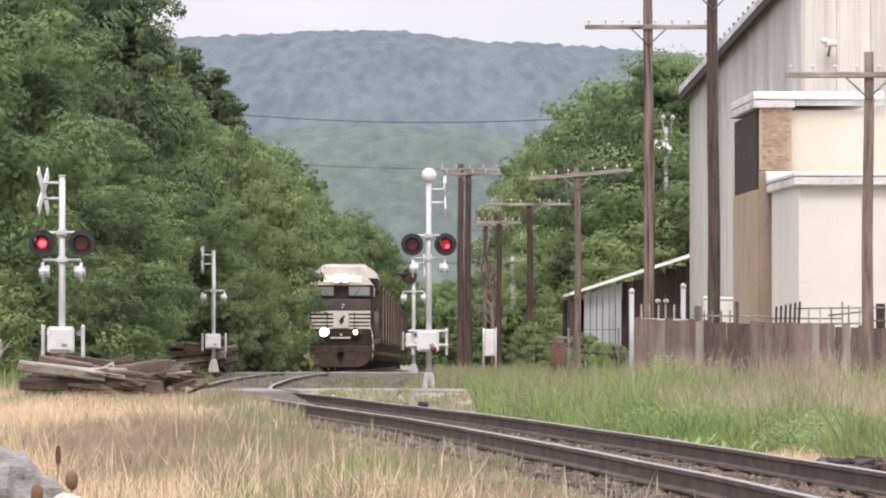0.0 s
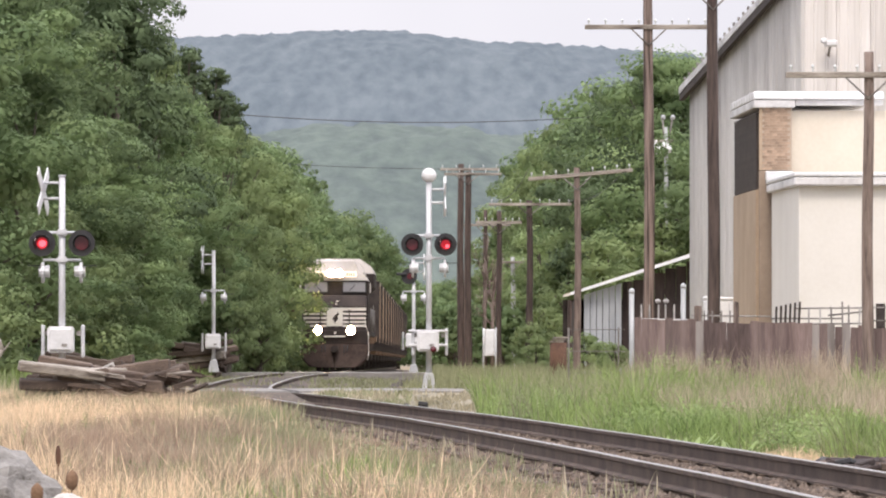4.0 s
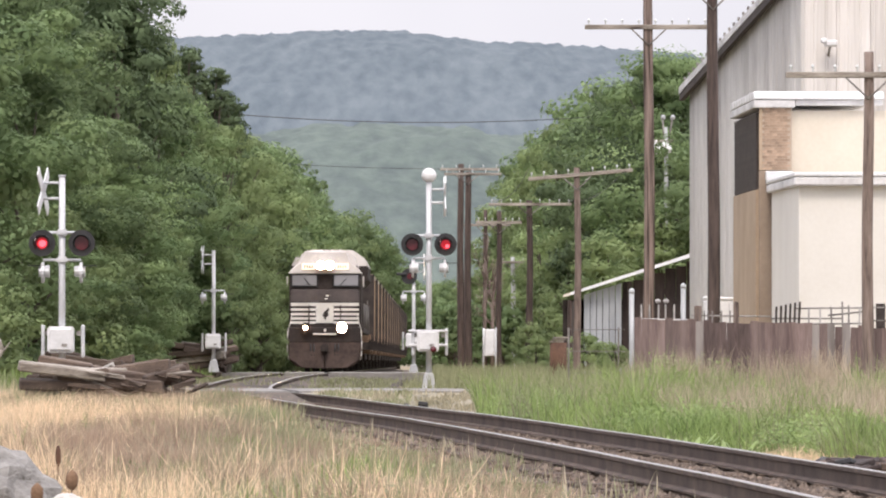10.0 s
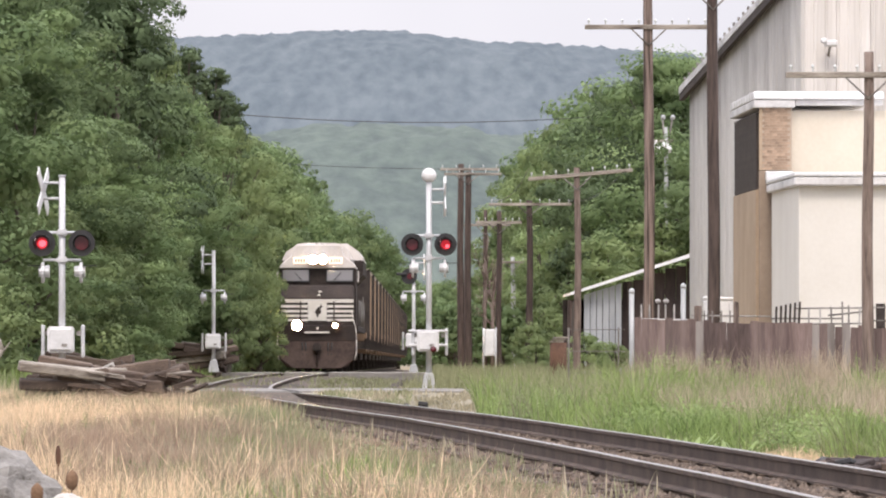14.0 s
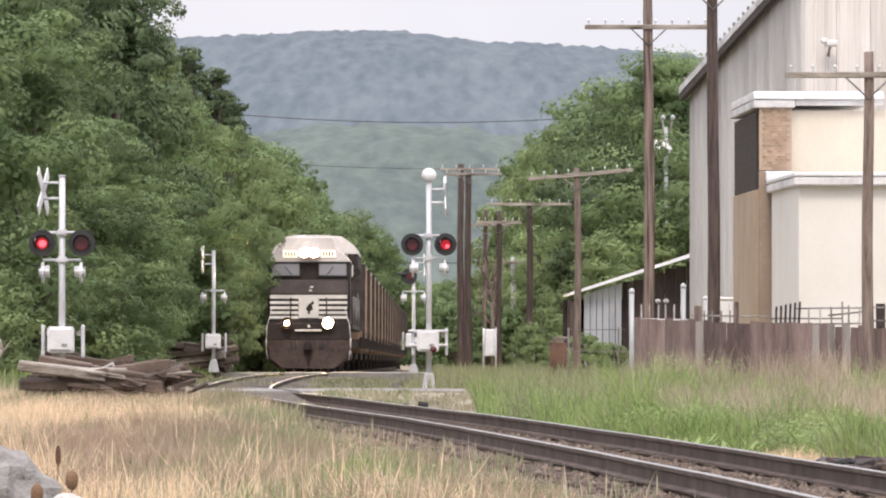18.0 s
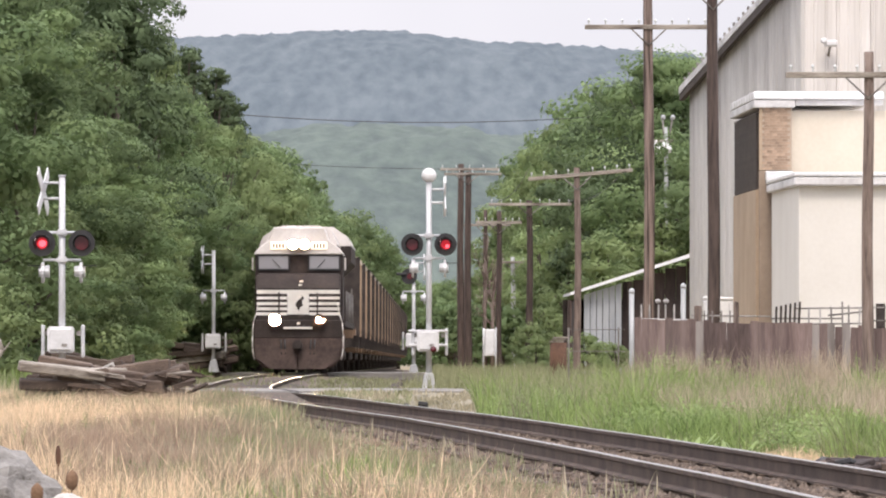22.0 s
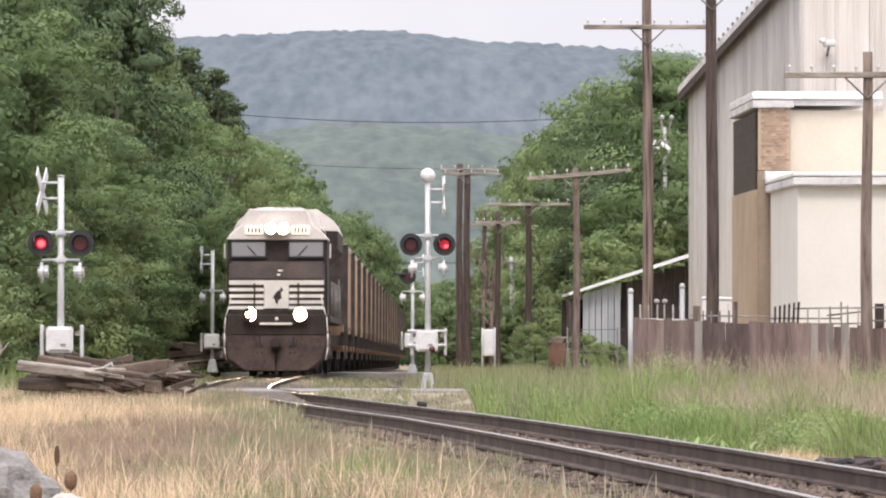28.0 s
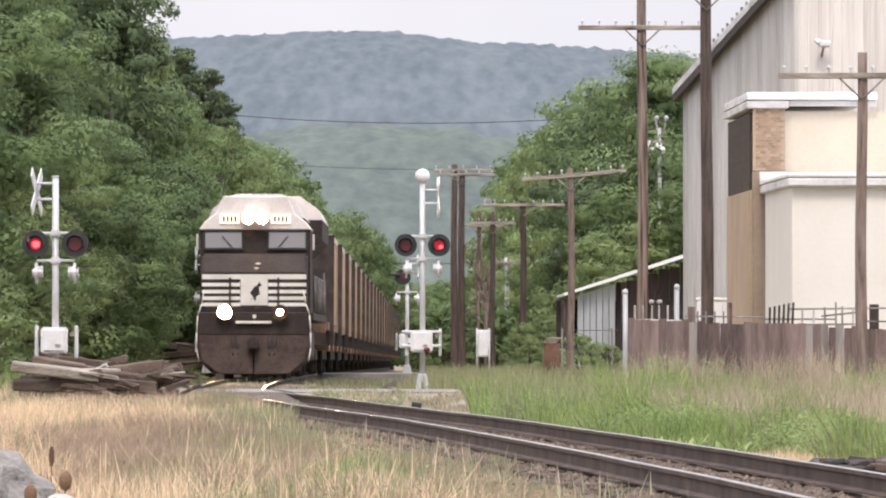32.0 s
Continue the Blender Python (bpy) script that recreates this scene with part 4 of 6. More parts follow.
def annex():
    b = thing("annex_building", pose(6.84, 140.7, -0.42, 0, 0, 1.4), "cream and tan annex with concrete cornice and brick pier", "building")
    H, ln, wd = 6.81, 7.2, 16.0
    bm = bmesh.new()
    box(bm, wd / 2 + 0.02, ln / 2 + 0.05, H / 2 - 0.2, wd - 0.04, ln - 0.1, H - 0.4)
    part("wall", bm, CREAM, b, "smooth cream rendered wall")
    # brown pier on the corner, its upper part faced with brick
    block("pier", b, TAN_DARK, 0.36, 0.0, 2.55, 0.72, 0.14, 5.10, 0.01, "brown rendered corner pier")
    block("brick_panel", b, MORTAR, 0.36, 0.0, 5.79, 0.70, 0.12, 1.36, 0)
    block("ledge", b, WHITE, 0.43, -0.14, 4.99, 0.60, 0.40, 0.20, 0.02, "white sheet-metal ledge below the brick")
    block("downpipe", b, TAN, 0.035, -0.075, 5.79, 0.07, 0.03, 1.36, 0.008)
    # side: tan render below, dark louvered opening above
    block("side_wall", b, TAN, -0.02, 3.62, 2.35, 0.08, 7.05, 4.70, 0.01)
    block("opening", b, LOUVER, 0.0, 3.62, 5.55, 0.06, 6.9, 1.68, 0.01, "dark louvered opening")
    for i in range(19):
        block("slat", b, LOUVER, -0.033, 3.62, 4.76 + i * 0.088, 0.016, 6.85, 0.07, 0, turn=Matrix.Rotation(radians(-7), 3, "Y"))
    # cornice: a concrete band, heavier over the pier, under white flashing
    bm = bmesh.new()
    box(bm, 0.33, ln / 2, 6.55, 0.90, ln + 0.35, 0.17)
    bevel(bm, 0.02)
    part("cornice", bm, CORNICE, b, "grey concrete cornice over the pier")
    block("cornice_band", b, CORNICE, 1.74, -0.02, 6.575, 1.90, 0.16, 0.12, 0.01)
    bm = bmesh.new()
    prism(bm, [(-0.20, 6.645), (-0.20, 6.70), (-0.08, 6.82), (ln, 6.82), (ln, 6.645)], "x", -0.12, 2.70)
    bevel(bm, 0.015)
    part("flashing", bm, WHITE, b, "white metal flashing")
    for i in range(9):
        block("cap_joint", b, CORNICE, -0.125, 0.2 + i * 0.8, 6.71, 0.03, 0.12, 0.13, 0.006)
    return b


def front_block():
    c = thing("front_block", pose(7.325, 133.7, -0.42, 0, 0, 1.8), "low off-white rendered block with a grey cornice", "building")
    H, ln, wd = 4.62, 6.85, 16.0
    bm = bmesh.new()
    box(bm, wd / 2, ln / 2, H / 2, wd, ln, H)
    part("wall", bm, OFFWHITE, c, "off-white rendered wall")
    for i in range(7):
        block("joint_strip", c, OFFWHITE, 0.02 + i * 2.4, -0.01, H / 2, 0.05, 0.03, H - 0.3, 0)
    bm = bmesh.new()
    box(bm, wd / 2, ln / 2 - 0.05, H + 0.085, wd + 0.22, ln + 0.3, 0.18)
    bevel(bm, 0.03)
    part("cornice", bm, CORNICE, c, "grey concrete cornice")
    block("drip_edge", c, IRON, wd / 2, -0.185, H + 0.01, wd + 0.2, 0.03, 0.03, 0)
    bm = bmesh.new()
    box(bm, wd / 2, ln / 2 - 0.05, H + 0.23, wd + 0.24, ln + 0.32, 0.09)
    bevel(bm, 0.02)
    part("flashing", bm, WHITE, c, "white metal flashing")
    return c


def shed():
    y = 205.4
    s = thing("open_shed", pose(3.9, y, -0.5), "low open shed with a white tin roof and dark interior", "shed")
    bm = bmesh.new()
    prism(bm, [(0.12, 2.88), (7.0, 5.05), (7.0, 5.20), (0.12, 2.97)], "y", -0.5, 12)
    part("roof", bm, SHED_ROOF, s, "white tin roof")
    for i in range(6):
        a, b = 0.55 + i * 0.2, 0.55 + (i + 1) * 0.2
        bm = bmesh.new()
        prism(bm, [(a + 0.01, 0), (b - 0.01, 0), (b - 0.01, 2.72 + 0.315 * b), (a + 0.01, 2.72 + 0.315 * a)], "y", -0.03 * (i % 2), 0.05)
        part("wall_panel", bm, SHED_TIN, s, "ribbed grey tin sheet")
    # dark walls and brownish boards stand for the shade inside the shed
    block("back_wall", s, LOUVER, 3.6, 11.8, 1.4, 7, 0.1, 2.8, 0)
    block("side_wall", s, DARK_BOARD, 0.3, 6, 1.35, 0.08, 11.9, 2.7, 0)
    block("end_wall", s, LOUVER, 7.0, 6, 2.4, 0.1, 11.9, 4.8, 0)
    for x in (0.1, 2.0, 4.2, 6.4):
        block("post", s, POLE_WOOD, x, -0.1, (2.7 + 0.31 * x) / 2, 0.14, 0.14, 2.7 + 0.31 * x, 0.01)
    for i in range(15):
        x = 1.95 + i * 0.34
        block("dark_board", s, DARK_BOARD, x, 0.5 + 0.03 * (i % 3), (2.72 + 0.315 * x) / 2, 0.33, 0.05, 2.68 + 0.315 * x - 0.1 * (i % 2), 0)
    return s


warehouse()
ANNEX = annex()
front_block()
shed()


def plank_fence():
    f = thing("plank_fence", pose(3.83, 127.8, -0.42), "weathered brown wooden plank fence behind tall grass", "fence")
    n = 41
    for i in range(n):
        x = i * 0.152
        h = 1.88 - 0.21 * i / n + random.uniform(-0.045, 0.03)
        bm = bmesh.new()
        box(bm, x, random.uniform(-0.015, 0.015), h / 2, 0.156, 0.03, h, Matrix.Rotation(random.uniform(-0.012, 0.012), 3, "Y"))
        part("plank", bm, PLANK_PALE if random.random() < 0.08 or (23 <= i <= 27 and i % 2) else PLANK, f)
    for z in (0.4, 1.4):
        block("rail", f, PLANK, n * 0.076, 0.06, z, n * 0.152, 0.05, 0.1, 0)
    for x in (0.0, 0.98):
        top = 2.40 if x == 0 else 2.50
        px, py = (-0.12, -0.07) if x == 0 else (0.90, 0.12)
        post = bar("metal_post", f, GALV, (px, py, 0), (px, py, top), 0.05, label="pale metal post")
        bm = bmesh.new()
        ball(bm, px, py, top, 0.062, 0.062, 0.07, 2)
        part("cap", bm, GALV, post, "rounded cap", True)


def iron_railing():
    r = thing("iron_railing", pose(0, 130.8, 0), "old greyed iron railing above the plank fence", "railing")
    foot = -0.42
    # pale pickets with a low rail near the metal posts
    for i in range(6):
        x = 4.0 + 0.163 * i
        block("picket", r, PALE_IRON, x, 0, (1.74 + foot) / 2, 0.034, 0.02, 1.74 - foot, 0.004, turn=Matrix.Rotation(random.uniform(-0.02, 0.02), 3, "Y"))
        if i in (2, 3):
            bm = bmesh.new()
            ball(bm, x, 0, 1.81, 0.06, 0.03, 0.045, 2)
            part("finial", bm, PALE_IRON, r, "rounded pale finial", True)
    bar("rail", r, PALE_IRON, (3.9, 0, 1.44), (5.05, 0, 1.42), 0.026)
    for x, top, w in ((5.13, 1.72, 0.15), (5.90, 1.80, 0.10)):
        block("post", r, POLE_PALE, x, 0, (top + foot) / 2, w, 0.1, top - foot, 0.015, "greyed wooden post")
    for x in (5.26, 5.33, 5.42, 5.60, 5.78):
        block("picket", r, IRON, x, 0, (1.62 + foot) / 2, 0.03, 0.02, 1.62 - foot, 0.004)
    for z in (1.33, 1.52):
        bar("rail", r, IRON, (5.0, 0.02, z), (6.6, 0.02, z - 0.02), 0.016)
    # close dark bars, slightly out of true
    for i in range(6):
        block("picket", r, STEEL_DARK, 6.69 + 0.088 * i, 0, (1.70 + 0.02 * i + foot) / 2, 0.045, 0.025, 1.70 + 0.02 * i - foot, 0.004, turn=Matrix.Rotation(0.02 + 0.006 * i, 3, "Y"))
    # open rails with wide-set posts
    for x0, x1, z0, z1 in ((7.1, 9.6, 1.66, 1.69), (6.6, 8.05, 1.46, 1.46), (7.0, 8.6, 1.35, 1.36), (7.75, 8.5, 1.52, 1.60), (8.5, 9.8, 1.42, 1.40)):
        bar("rail", r, IRON, (x0, 0.03, z0), (x1, 0.03, z1), 0.018)
    for x, top in ((7.35, 1.66), (7.60, 1.66), (7.84, 1.70), (8.05, 1.80), (8.18, 1.72), (8.36, 1.68), (8.60, 1.66), (9.1, 1.70), (9.4, 1.66)):
        block("picket", r, IRON if top > 1.69 else PALE_IRON, x, 0, (top + foot) / 2, 0.036, 0.022, top - foot, 0.004, turn=Matrix.Rotation(random.uniform(-0.03, 0.03), 3, "Y"))
    block("panel", r, STEEL_DARK, 8.81, 0.04, (1.76 + foot) / 2, 0.19, 0.04, 1.76 - foot, 0.006, "dark sheet between the posts")


plank_fence()
iron_railing()


def storage_bin():
    w = thing("storage_bin", pose(6.34, 148.5, -0.42, 0, 0, 4), "white upright sheet-metal bin between warehouse and fence", "storage bin")
    block("body", w, PAINT_WHITE, 0, 0, 1.17, 0.72, 0.7, 2.34, 0.03)
    block("lid", w, PAINT_WHITE, 0.02, 0, 2.38, 0.78, 0.76, 0.07, 0.02, turn=Matrix.Rotation(radians(2.0), 3, "Y"))
    for x in (-0.2, 0.16):
        block("seam", w, WHITE, x, -0.357, 1.17, 0.02, 0.012, 2.2, 0)
    bar("pipe", w, IRON, (0.28, -0.42, 0), (0.28, -0.42, 2.3), 0.02)


storage_bin()


def wire_fence():
    w = thing("wire_fence", pose(2.9, 150, -0.45), "thin wire fence between metal posts", "fence")
    for x in (0.0, 1.15):
        bar("post", w, IRON, (x, 0, 0), (x, 0, 1.75), 0.02)
    for z in (1.7, 1.2, 0.7):
        bar("wire", w, IRON, (0, 0, z), (1.3, 0, z), 0.008)


wire_fence()


def cabinet(x, y, z0, w, d, h, label, mat):
    c = thing("signal_cabinet", pose(x, y, z0), label, "cabinet")
    block("case", c, mat, 0, 0, h / 2 + 1.0, w, d, h, 0.02)
    block("door", c, mat, 0, -d / 2 - 0.01, h / 2 + 1.0, w * 0.85, 0.02, h * 0.88, 0.006)
    block("plinth", c, CORNICE, 0, 0, 0.075, w * 1.1, d * 1.1, 0.15, 0.01)
    for sx in (-1, 1):
        bar("post", c, SILVER, (sx * w * 0.6, 0, 0), (sx * w * 0.6, 0, h + 1.05), 0.035)


cabinet(1.65, 230, -0.62, 0.36, 0.4, 0.95, "small white signal cabinet on posts beside the line", WHITE)


def scrap_drum():
    b = thing("rusty_stack", pose(3.4, 191.7, -0.5), "rusty brown drum with yellowish boards on top", "scrap")
    bm = bmesh.new()
    rod(bm, (0, 0, 0), (0, 0, 1.4), 0.27, 0.25, 18)
    part("drum", bm, RUST, b, "", True)
    for i in range(3):
        block("board", b, GREY_WOOD, -0.05 + 0.06 * i, 0, 1.43 + 0.06 * i, 0.40, 0.4, 0.05, 0.01, turn=Matrix.Rotation(0.1 * i - 0.1, 3, "Z"))


scrap_drum()


# ---- timber piles, rocks ----
def timber_pile(x, y, z0, w, rows, n, seed, label, rnd=0.12):
    rng = random.Random(seed)
    p = thing("tie_pile", pose(x, y, z0), label, "timber pile", "piles of old railway ties")
    for i in range(n):
        lvl = i * rows // n
        ln = rng.uniform(0.9, 2.3)
        px = rng.uniform(-w / 2 + ln / 2, w / 2 - ln / 2) if w > ln else 0
        bm = bmesh.new()
        turn = Euler((rng.uniform(-0.1, 0.1), rng.uniform(-rnd, rnd), rng.uniform(-0.35, 0.35))).to_matrix()
        vs = box(bm, px, rng.uniform(-1.2, 1.0), 0.1 + lvl * 0.19, ln, rng.uniform(0.18, 0.26), rng.uniform(0.16, 0.235), turn)
        for v in vs:
            v.co += Vector((rng.uniform(-0.06, 0.06), rng.uniform(-0.02, 0.02), rng.uniform(-0.03, 0.03)))
        bevel(bm, 0.02)
        part("tie", bm, GREY_WOOD if rng.random() < 0.12 else TIE, p)
    return p


PILE = timber_pile(-6.02, 117.3, -0.42, 3.0, 5, 56, 4, "heap of weathered old railway ties beside the crossing", 0.16)
for x, y, z, ln, ry, rz, mat in ((-0.78, -1.45, 0.88, 1.55, 7, 4, GREY_WOOD), (-0.75, -0.6, 0.98, 1.0, 10, -8, TIE), (1.05, -1.2, 0.80, 0.8, -16, 20, TIE),
                                 (0.55, -1.1, 0.76, 1.3, 3, 12, TIE), (0.1, -1.3, 0.68, 1.9, 5, -6, TIE), (-0.9, -1.3, 0.62, 1.3, 2, 15, TIE)):
    bm = bmesh.new()
    for v in box(bm, x, y, z + 0.03, ln, 0.24, 0.20, Euler((0.1, radians(ry), radians(rz))).to_matrix()):
        v.co += Vector((0.07 * noise.noise(v.co * 9), 0, 0.035 * noise.noise(v.co * 7 + Vector((3, 0, 0)))))
    bevel(bm, 0.025)
    part("tie", bm, mat, PILE, "bleached splintered tie" if mat == GREY_WOOD else "")
SPLINTER = random.Random(77)
for i in range(34):
    bm = bmesh.new()
    x = SPLINTER.uniform(-0.5, 1.75)
    ln = SPLINTER.uniform(0.25, 0.75)
    for v in box(bm, x, SPLINTER.uniform(-1.55, -1.0), SPLINTER.uniform(0.5, 0.86) + (0.08 if i % 7 == 0 else 0), ln, 0.07, SPLINTER.uniform(0.03, 0.08),
                 Euler((0.2, SPLINTER.uniform(-0.45, 0.35), SPLINTER.uniform(-0.5, 0.5))).to_matrix()):
        v.co += Vector((SPLINTER.uniform(-0.06, 0.06), 0, SPLINTER.uniform(-0.02, 0.02)))
    part("splinter", bm, GREY_WOOD if i % 5 == 0 else TIE, PILE)
for ry, ln in ((-28, 0.34), (52, 0.16)):
    block("splinter", PILE, ROCK_PALE, 0.28 - ln * 0.9, -0.9, 0.97, ln, 0.05, 0.045, 0.008, "freshly broken pale splinter", Euler((0, radians(ry), 0.3)).to_matrix())
timber_pile(-8.1, 214.9, -0.15, 2.9, 5, 40, 9, "far heap of dark old railway ties by the trees", 0.2)
timber_pile(-8.2, 150.0, 0.03, 1.6, 3, 9, 15, "few dark old ties lying at the tree edge", 0.3)


def fallen_log(x, y, label):
    """A bent bare trunk leaning out of the thicket."""
    g = thing("fallen_log", pose(x, y, ground_z(x, y)), label, "log")
    bends = [(-0.95, 0.10, 0.05), (-0.55, 0.0, 0.28), (-0.25, -0.05, 0.55), (-0.12, -0.05, 0.80), (-0.20, 0.0, 1.02), (-0.45, 0.1, 1.15)]
    bm = bmesh.new()
    for i, (p, q) in enumerate(zip(bends, bends[1:])):
        rod(bm, p, q, 0.095 - 0.012 * i, 0.085 - 0.012 * i, 9)
    part("trunk", bm, GREY_WOOD, g, "bleached bent trunk", True)
    bar("branch", g, GREY_WOOD, (-0.25, -0.05, 0.55), (0.05, 0.1, 0.95), 0.03, 0.012, 6)


fallen_log(-9.35, 139.5, "bleached bent log leaning at the edge of the wood")


def rock(x, y, z, sx, sy, sz, seed, mat, label, rz=0):
    bm = bmesh.new()
    bmesh.ops.create_icosphere(bm, subdivisions=4, radius=1)
    for v in bm.verts:
        r1 = abs(noise.noise(v.co * 1.6 + Vector((seed, 0, 0))))
        r2 = abs(noise.noise(v.co * 4.5 + Vector((0, seed, 0))))
        c = v.co * (1.06 - 0.30 * r1 - 0.12 * r2 + 0.03 * noise.noise(v.co * 11))
        v.co = Vector((c.x * sx, c.y * sy, c.z * sz))
    ob = new("rock", mesh_of("rock", bm, mat))
    ob.matrix_basis = pose(x, y, z, 0, 0, rz)
    tagged(ob, label, "rock", "rocks beside the camera")


rock(-3.42, 44.2, -0.14, 0.84, 0.8, 0.60, 2.0, ROCK, "large grey boulder at the edge of the dry grass")
rock(-2.52, 43.6, -0.08, 0.16, 0.18, 0.15, 5.0, ROCK_PALE, "small pale stone beside the boulder")


def weed(x, y, z, h, label, broad=0.045, long=0.07, mat=WEED):
    w = thing("seed_head", pose(x, y, z), label, "plant")
    bar("stalk", w, WEED, (0, 0, 0), (0.01, 0, h), 0.006)
    bm = bmesh.new()
    ball(bm, 0.01, 0, h, broad, broad, long, 2)
    for v in bm.verts:
        v.co += v.co.normalized() * 0.01 * noise.noise(v.co * 30)
    part("head", bm, mat, w)


weed(-2.51, 43.8, -0.42, 0.57, "brown dead seed head in front of the stones")
weed(-2.97, 50.0, -0.42, 0.62, "dark reddish-brown dead seed head in the dry grass", 0.022, 0.085, RUST)
weed(-2.72, 43.4, -0.42, 0.49, "short brown dead seed head in the grass")


def leafy_weed(x, y, n, size, seed):
    """A clump of broad upright leaves."""
    rng = random.Random(seed)
    w = thing("broad_leaf_weed", pose(x, y, ground_z(x, y)), "clump of broad fresh green leaves beside the track", "plant", "weeds beside the track")
    for i in range(n):
        a, tilt, ln = rng.uniform(0, 360), rng.uniform(15, 60), size * rng.uniform(0.7, 1.2)
        verts, faces = [], []
        for k in range(6):
            s = k / 5
            hw = 0.17 * ln * math.sin(math.pi * (0.12 + 0.86 * s))
            bend = 0.35 * ln * s * s
            verts += [(-hw, bend, ln * s), (0, bend - 0.02, ln * s), (hw, bend, ln * s)]
        for k in range(5):
            for j in (0, 1):
                faces.append((3 * k + j, 3 * k + j + 1, 3 * k + j + 4, 3 * k + j + 3))
        ob = new("leaf", raw("leaf", verts, faces, BROAD_LEAF, True))
        ob.parent = w
        ob.matrix_basis = pose(rng.uniform(-0.1, 0.1), rng.uniform(-0.1, 0.1), 0, -tilt * 0.4, 0, a)


for i, (x, y) in enumerate(((2.5, 76), (2.55, 74.5), (2.75, 73), (2.65, 75.5), (2.95, 71))):
    leafy_weed(x + 0.16, y - 3.0, 18, 0.40, 40 + i)


def debris(x, y, n, seed, label):
    """Dark broken timber and stones lying by the ballast."""
    rng = random.Random(seed)
    d = thing("debris_heap", pose(x, y, ground_z(x, y)), label, "debris")
    for i in range(n):
        bm = bmesh.new()
        box(bm, rng.uniform(-0.5, 0.5), rng.uniform(-1.5, 1.5), 0.2 + rng.uniform(0, 0.12), rng.uniform(0.12, 0.45), rng.uniform(0.1, 0.3), rng.uniform(0.04, 0.1),
            Euler((rng.uniform(-0.3, 0.3), rng.uniform(-0.3, 0.3), rng.uniform(0, 3))).to_matrix())
        bevel(bm, 0.012)
        part("chunk", bm, rng.choice((TIE, DARK_BOARD, DARK_BOARD, BLACK)), d)


debris(4.15, 63.5, 34, 3, "dark broken timber and stones beside the track")
debris(-0.35, 119.5, 2, 8, "dark stone at the road's edge")


# ---- trees ----
def crown_mesh(name, rng, h, w, low, leaves, clumps, size, mat, cone=False):
    """Leaves on the upper sides of many boughs set round an uneven crown, with dark gaps between them."""
    cs = []
    while len(cs) < clumps:
        t = rng.random()
        z = low + (h - low) * t
        prof = (1 - t) ** 0.8 * 1.05 + 0.06 if cone else (0.55 + 1.1 * t - 1.45 * t ** 3.2)
        a = rng.uniform(0, 2 * math.pi)
        rr = w * max(0.08, prof) * (0.42 + 0.58 * rng.random() ** 0.35) * (1 + 0.24 * math.sin(3 * a + name_seed(name)) * t)
        cs.append((rr * math.cos(a), rr * math.sin(a), z, w * rng.uniform(0.15, 0.34) * (0.6 if cone else 1)))
    if cone:
        cs = []
        for i in range(clumps):
            t = (i + rng.random()) / clumps
            a = 2.4 * i + rng.uniform(-0.5, 0.5)
            reach = w * min(1.0, 1.12 - 0.85 * t) * rng.uniform(0.35, 1.15)
            lift = rng.uniform(-0.1, 0.35)
            for f in (0.15, 0.3, 0.45, 0.6, 0.75, 0.9, 1.0):
                cs.append((reach * f * math.cos(a) + rng.uniform(-0.2, 0.2), reach * f * math.sin(a) + rng.uniform(-0.2, 0.2),
                           low + (h - low) * t + lift * reach * f + rng.uniform(-0.14, 0.14), w * (0.07 + 0.08 * rng.random())))
        clumps = len(cs)
    per = leaves // clumps
    g = np.random.default_rng(name_seed(name))
    n = per * clumps
    c = np.repeat(np.array(cs), per, axis=0)
    d = g.normal(size=(n, 3))
    d[:, 2] = np.where(d[:, 2] < -0.1, d[:, 2] * 0.35, d[:, 2])
    # boughs reach outward from the trunk
    d[:, :2] += 0.45 * c[:, :2] / (np.linalg.norm(c[:, :2], axis=1)[:, None] + 0.3)
    d /= np.linalg.norm(d, axis=1)[:, None]
    k1, k2, k3 = g.uniform(2.5, 6, (3, clumps, 3))
    ph = g.uniform(0, 6, (3, clumps))
    lump = sum(np.sin((d * np.repeat(k, per, axis=0)).sum(1) * 1.6 + np.repeat(q, per)) for k, q in zip((k1, k2, k3), ph)) / 3
    flat = d * np.array([1.12, 1.12, 0.62])
    deep = (g.random((n, 1)) < 0.16) & (not cone)
    pos = c[:, :3] + flat * c[:, 3:4] * (0.95 + 0.26 * lump[:, None]) * (1 - 0.20 * g.random((n, 1)) ** 2)
    # larger leaves fill the inside of the crown
    pos = np.where(deep, pos * np.array([0.55, 0.55, 0.94]), pos)
    nrm = d + g.normal(size=(n, 3)) * 0.34
    nrm[:, 2] += 0.35
    nrm /= np.linalg.norm(nrm, axis=1)[:, None]
    t1 = np.cross(nrm, g.normal(size=(n, 3)))
    t1 /= np.linalg.norm(t1, axis=1)[:, None]
    t2 = np.cross(nrm, t1)
    s = size * g.uniform(0.6, 1.35, (n, 1)) * np.where(deep, 1.9, 1.0)
    quad = np.stack([pos - t1 * s, pos - t2 * s * 0.6, pos + t1 * s, pos + t2 * s * 0.6], axis=1).reshape(-1, 3)
    me = bpy.data.meshes.new(name)
    me.vertices.add(4 * n)
    me.vertices.foreach_set("co", quad.ravel())
    me.loops.add(4 * n)
    me.loops.foreach_set("vertex_index", np.arange(4 * n))
    me.polygons.add(n)
    me.polygons.foreach_set("loop_start", np.arange(0, 4 * n, 4))
    me.polygons.foreach_set("loop_total", np.full(n, 4))
    me.materials.append(mat)
    me.update()
    # leaves face outward from their clump, which gives the crown its soft relief
    soft = d + g.normal(size=(n, 3)) * 0.10 + 0.25 * c[:, :3] * np.array([1, 1, 0]) / w
